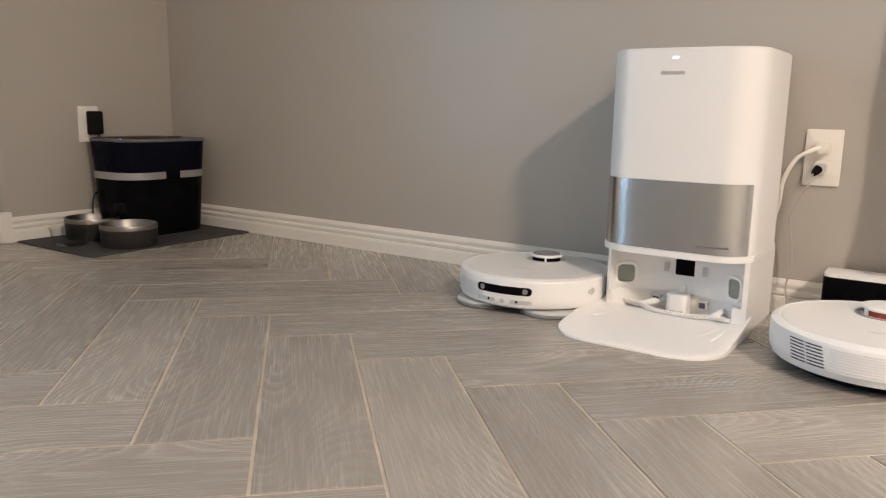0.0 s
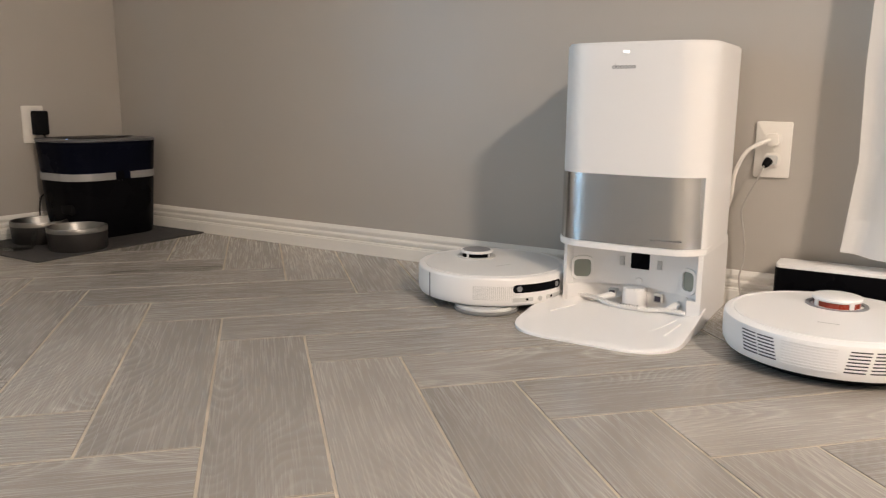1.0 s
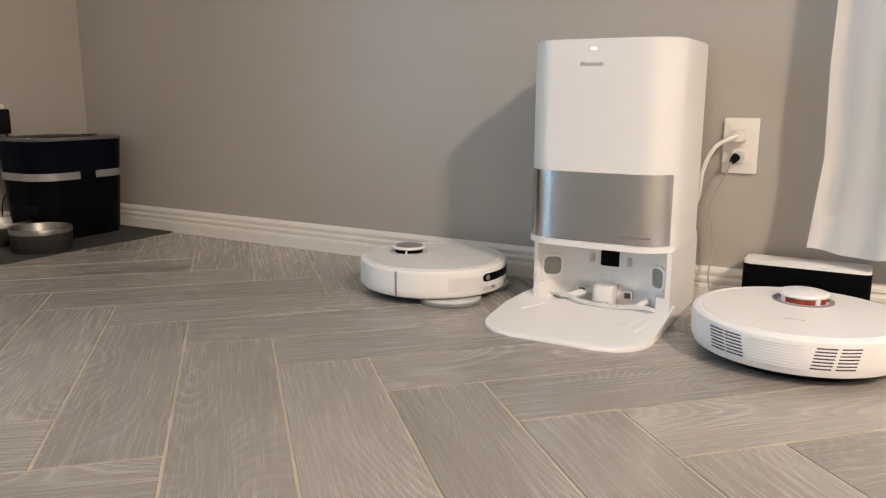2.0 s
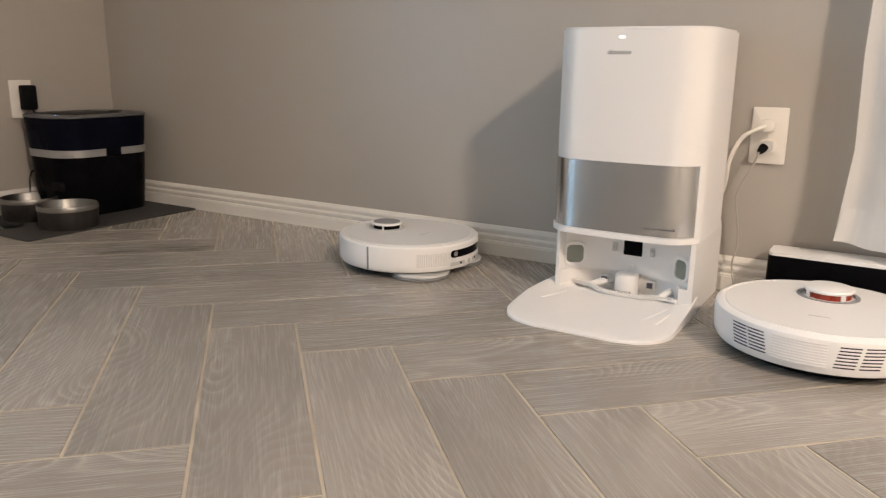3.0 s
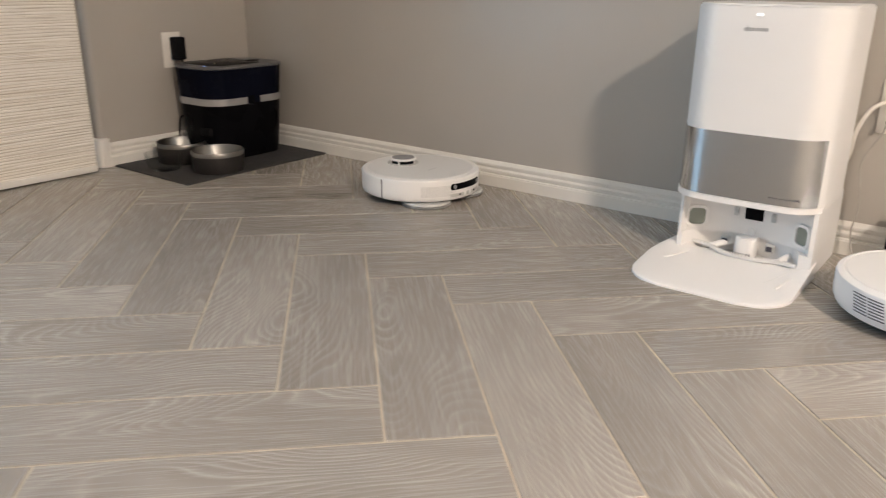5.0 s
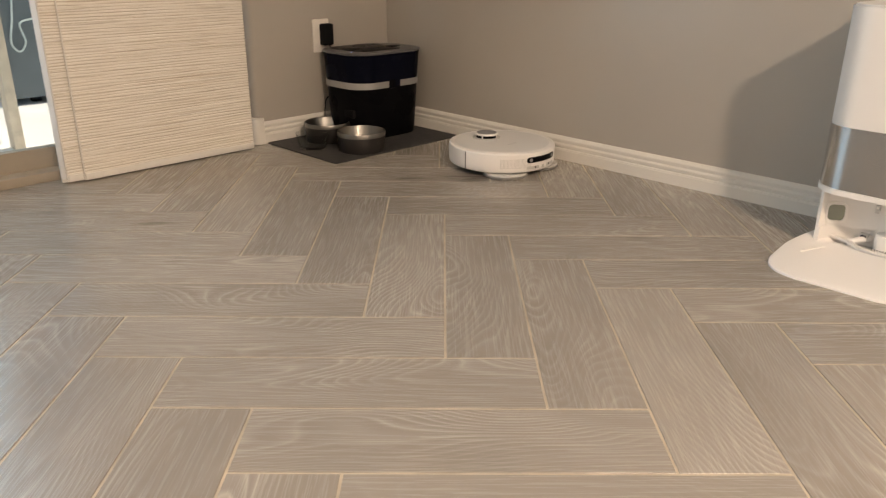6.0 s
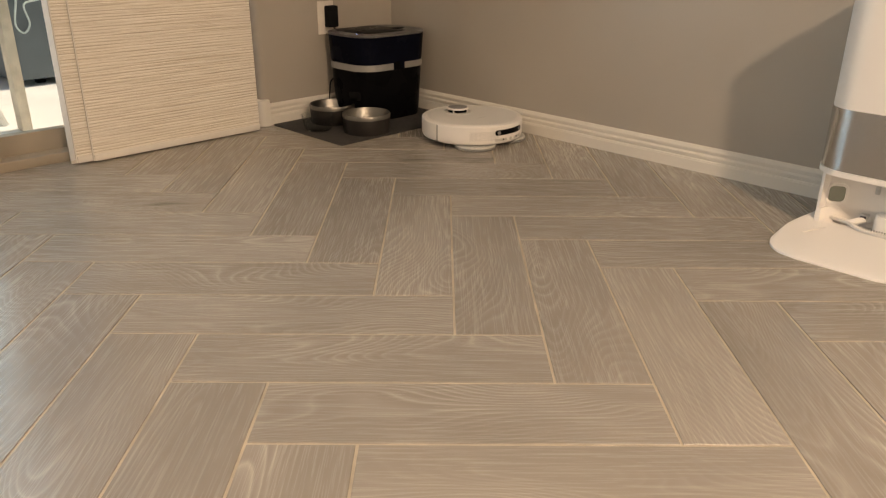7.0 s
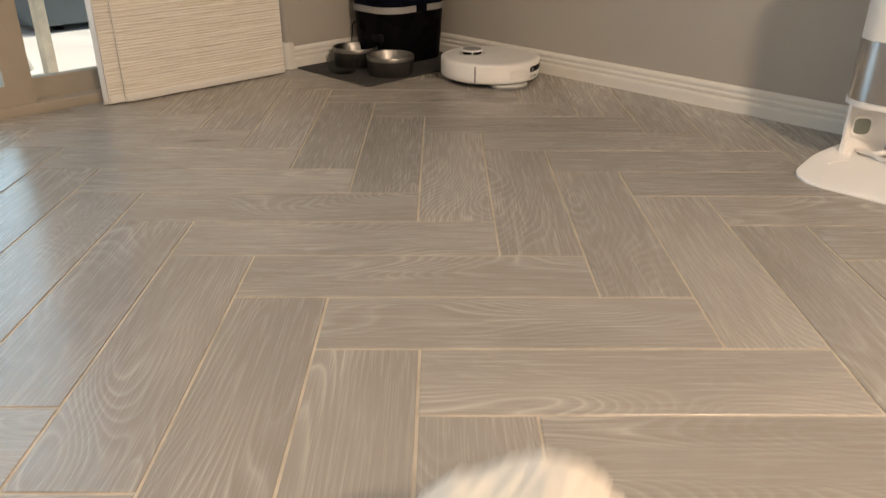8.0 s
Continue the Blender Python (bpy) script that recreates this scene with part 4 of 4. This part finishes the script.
# ---- the patio outside the door ----
def patio():
    tagged(new("ground", mesh_of(boxes((-60, 60, -60, 60, -0.14, -0.03)), "ground", PATIO, 35)), "sunlit pale concrete patio ground", "ground", kind="structure")
    house = thing("garden_wall", -5.6, 0, -0.03, "white stucco garden wall beyond the patio", "garden wall")
    part("wall_body", boxes((-0.1, 0.1, -6, 8, 0, 1.9)), STUCCO, house)
    part("coping", boxes((-0.14, 0.14, -6.02, 8.02, 1.9, 1.96), bevel=0.01), STUCCO, house)
    g = thing("covered_grill", -3.70, 0.74, -0.03, "grill under a slate-grey cover, on the patio", "grill")
    part("cover", loft([(0.03, 0.97), (0.06, 1.0), (0.75, 0.97), (0.95, 0.9), (1.1, 0.7), (1.14, 0.5)], 0, 0, 0.34, 0.6, 0.06), COVER, g)
    for x in (-0.25, 0.25):
        for y in (-0.45, 0.45):
            part("leg", boxes((x - 0.02, x + 0.02, y - 0.02, y + 0.02, 0, 0.2)), BLACK_MATT, g)
    part("tie_cord", tube([(0.345, -0.50, 0.50), (0.352, -0.52, 0.38), (0.352, -0.54, 0.28), (0.352, -0.51, 0.24), (0.352, -0.48, 0.28), (0.352, -0.49, 0.36), (0.352, -0.42, 0.38)], 0.0045, 8), CORD, g, "pale cord loop")
    part("strap", boxes((0.338, 0.344, -0.42, -0.2, 0.468, 0.48)), BLACK_MATT, g)
    part("cover_tag", boxes((0.340, 0.346, -0.38, -0.22, 0.235, 0.25)), CORD, g, "pale stitched tag")
    c = thing("patio_chair", -2.52, -0.32, -0.03, "bleached wooden patio chair with slanted legs", "chair")
    for y in (-0.25, 0.215):
        part("leg", boxes((-0.03, 0.03, y, y + 0.035, 0.0, 0.60), bevel=0.004), TEAK, c)
        part("leg", boxes((-0.42, -0.37, y, y + 0.035, 0.0, 0.60), bevel=0.004), TEAK, c)
        part("arm", boxes((-0.45, 0.05, y - 0.02, y + 0.055, 0.60, 0.625), bevel=0.004), TEAK, c)
    for x in (-0.12, -0.28):
        part("brace", tube([(x, 0.20, 0.0), (x, 0.13, 0.22), (x, 0.05, 0.42)], 0.016, 8), STUCCO, c, "white slanted brace")
    for k in range(6):
        part("seat_slat", boxes((-0.40 + 0.07 * k, -0.345 + 0.07 * k, -0.215, 0.215, 0.42, 0.438), bevel=0.003), TEAK, c)
    for k in range(4):
        part("back_slat", boxes((-0.44, -0.42, -0.25, 0.25, 0.54 + 0.1 * k, 0.6 + 0.1 * k), bevel=0.003), TEAK, c)


docking_station()
ROBOT = mopping_robot()
parked_robot()
charger()
plugs()
pet_mat()
pet_feeder()
bowl(-1.545, 0.708, 0.082, 0.066, "charcoal pet bowl with bare steel rim, empty, nearer the floor planks")
bowl(-1.745, 0.715, 0.081, 0.066, "charcoal pet bowl with bare steel rim, beside the feeder")
glass_bowl()
PET = pet()
patio()


# ---- floor of herringbone planks ----
PLANKS = pose(0, 0, 0, 0, 0, 45)  # the planks lie at 45 degrees to the walls
W, L, JOINT = 0.1545, 0.602, 0.0046


def plank_mesh():
    a, b, c, t = (L - JOINT) / 2, (W - JOINT) / 2, 0.0007, 0.009
    bm = bmesh.new()
    top = [bm.verts.new((x, y, 0)) for x, y in ((-a + c, -b + c), (a - c, -b + c), (a - c, b - c), (-a + c, b - c))]
    mid = [bm.verts.new((x, y, -c)) for x, y in ((-a, -b), (a, -b), (a, b), (-a, b))]
    low = [bm.verts.new((x, y, -t)) for x, y in ((-a, -b), (a, -b), (a, b), (-a, b))]
    bm.faces.new(top)
    for k in range(4):
        j = (k + 1) % 4
        bm.faces.new((mid[k], mid[j], top[j], top[k])), bm.faces.new((low[k], low[j], mid[j], mid[k]))
    return bm


def herringbone():
    x0, x1, y0, y1 = XW - 0.022, XE, YS, YW
    slab = setting("floor", boxes((x0, x1, y0, y1, -0.12, -0.0017)), GROUT, "grey-brown wood-look tiles laid in herringbone with sandy grout", "floor")
    share = mesh_of(plank_mesh(), "plank", PLANK)
    rng = random.Random(11)
    for m in range(-9, 9):
        for i in range(-26, 27):
            for across in (0, 1):
                if across:
                    px, py, turn = i * W + L / 2, L - W / 2 - i * W, 0
                else:
                    px, py, turn = (i - 0.5) * W, L / 2 - i * W, 90
                px, py = px + m * L, py + m * L
                if rng.random() < 0.5:
                    turn += 180
                sit = PLANKS @ pose(px, py, rng.uniform(-0.0002, 0), 0, 0, turn)
                ends = [sit @ Vector((sx * L / 2, sy * W / 2, 0)) for sx in (-1, 1) for sy in (-1, 1)]
                xs, ys = [e.x for e in ends], [e.y for e in ends]
                if max(xs) < x0 + 0.01 or min(xs) > x1 - 0.01 or max(ys) < y0 + 0.01 or min(ys) > y1 - 0.01:
                    continue
                me = share
                if min(xs) < x0 or max(xs) > x1 or min(ys) < y0 or max(ys) > y1:
                    bm = plank_mesh()
                    inv = sit.inverted()
                    for co, no in (((x0, 0, 0), (-1, 0, 0)), ((x1, 0, 0), (1, 0, 0)), ((0, y0, 0), (0, -1, 0)), ((0, y1, 0), (0, 1, 0))):
                        bmesh.ops.bisect_plane(bm, geom=bm.verts[:] + bm.edges[:] + bm.faces[:], plane_co=inv @ Vector(co), plane_no=inv.to_3x3() @ Vector(no), clear_outer=True)
                    if not bm.faces:
                        bm.free()
                        continue
                    me = mesh_of(bm, "plank", PLANK)
                o = new("plank", me)
                o.parent, o.matrix_basis = slab, sit


herringbone()


# ---- what moves ----
def motions():
    walk(ROBOT, [(t, pose(x, y, 0, 0, 0, a)) for t, x, y, a in (
        (0.0, -0.275, 0.888, -86), (0.5, -0.272, 0.888, -55), (1.0, -0.272, 0.889, -26), (1.4, -0.271, 0.889, 0), (1.7, -0.308, 0.892, 2),
        (3.0, -0.499, 0.918, 0), (3.5, -0.594, 0.92, 0), (4.0, -0.690, 0.919, 0), (4.2, -0.733, 0.918, 0), (5.3, -0.937, 0.905, 0),
        (5.5, -0.987, 0.907, 0), (6.0, -1.086, 0.908, 0), (6.5, -1.185, 0.914, 0), (7.0, -1.239, 0.912, 1), (7.5, -1.254, 0.913, 8), (8.0, -1.264, 0.912, 25))])
    walk(PET, [(t, pose(x, y, 0, 0, 0, a)) for t, x, y, a in ((0.0, 0.62, -2.6, 20), (5.0, 0.62, -2.6, 20), (7.0, 0.5, -1.75, 20), (7.8, 0.38, -1.06, 20), (8.0, 0.285, -0.848, 20))])


motions()
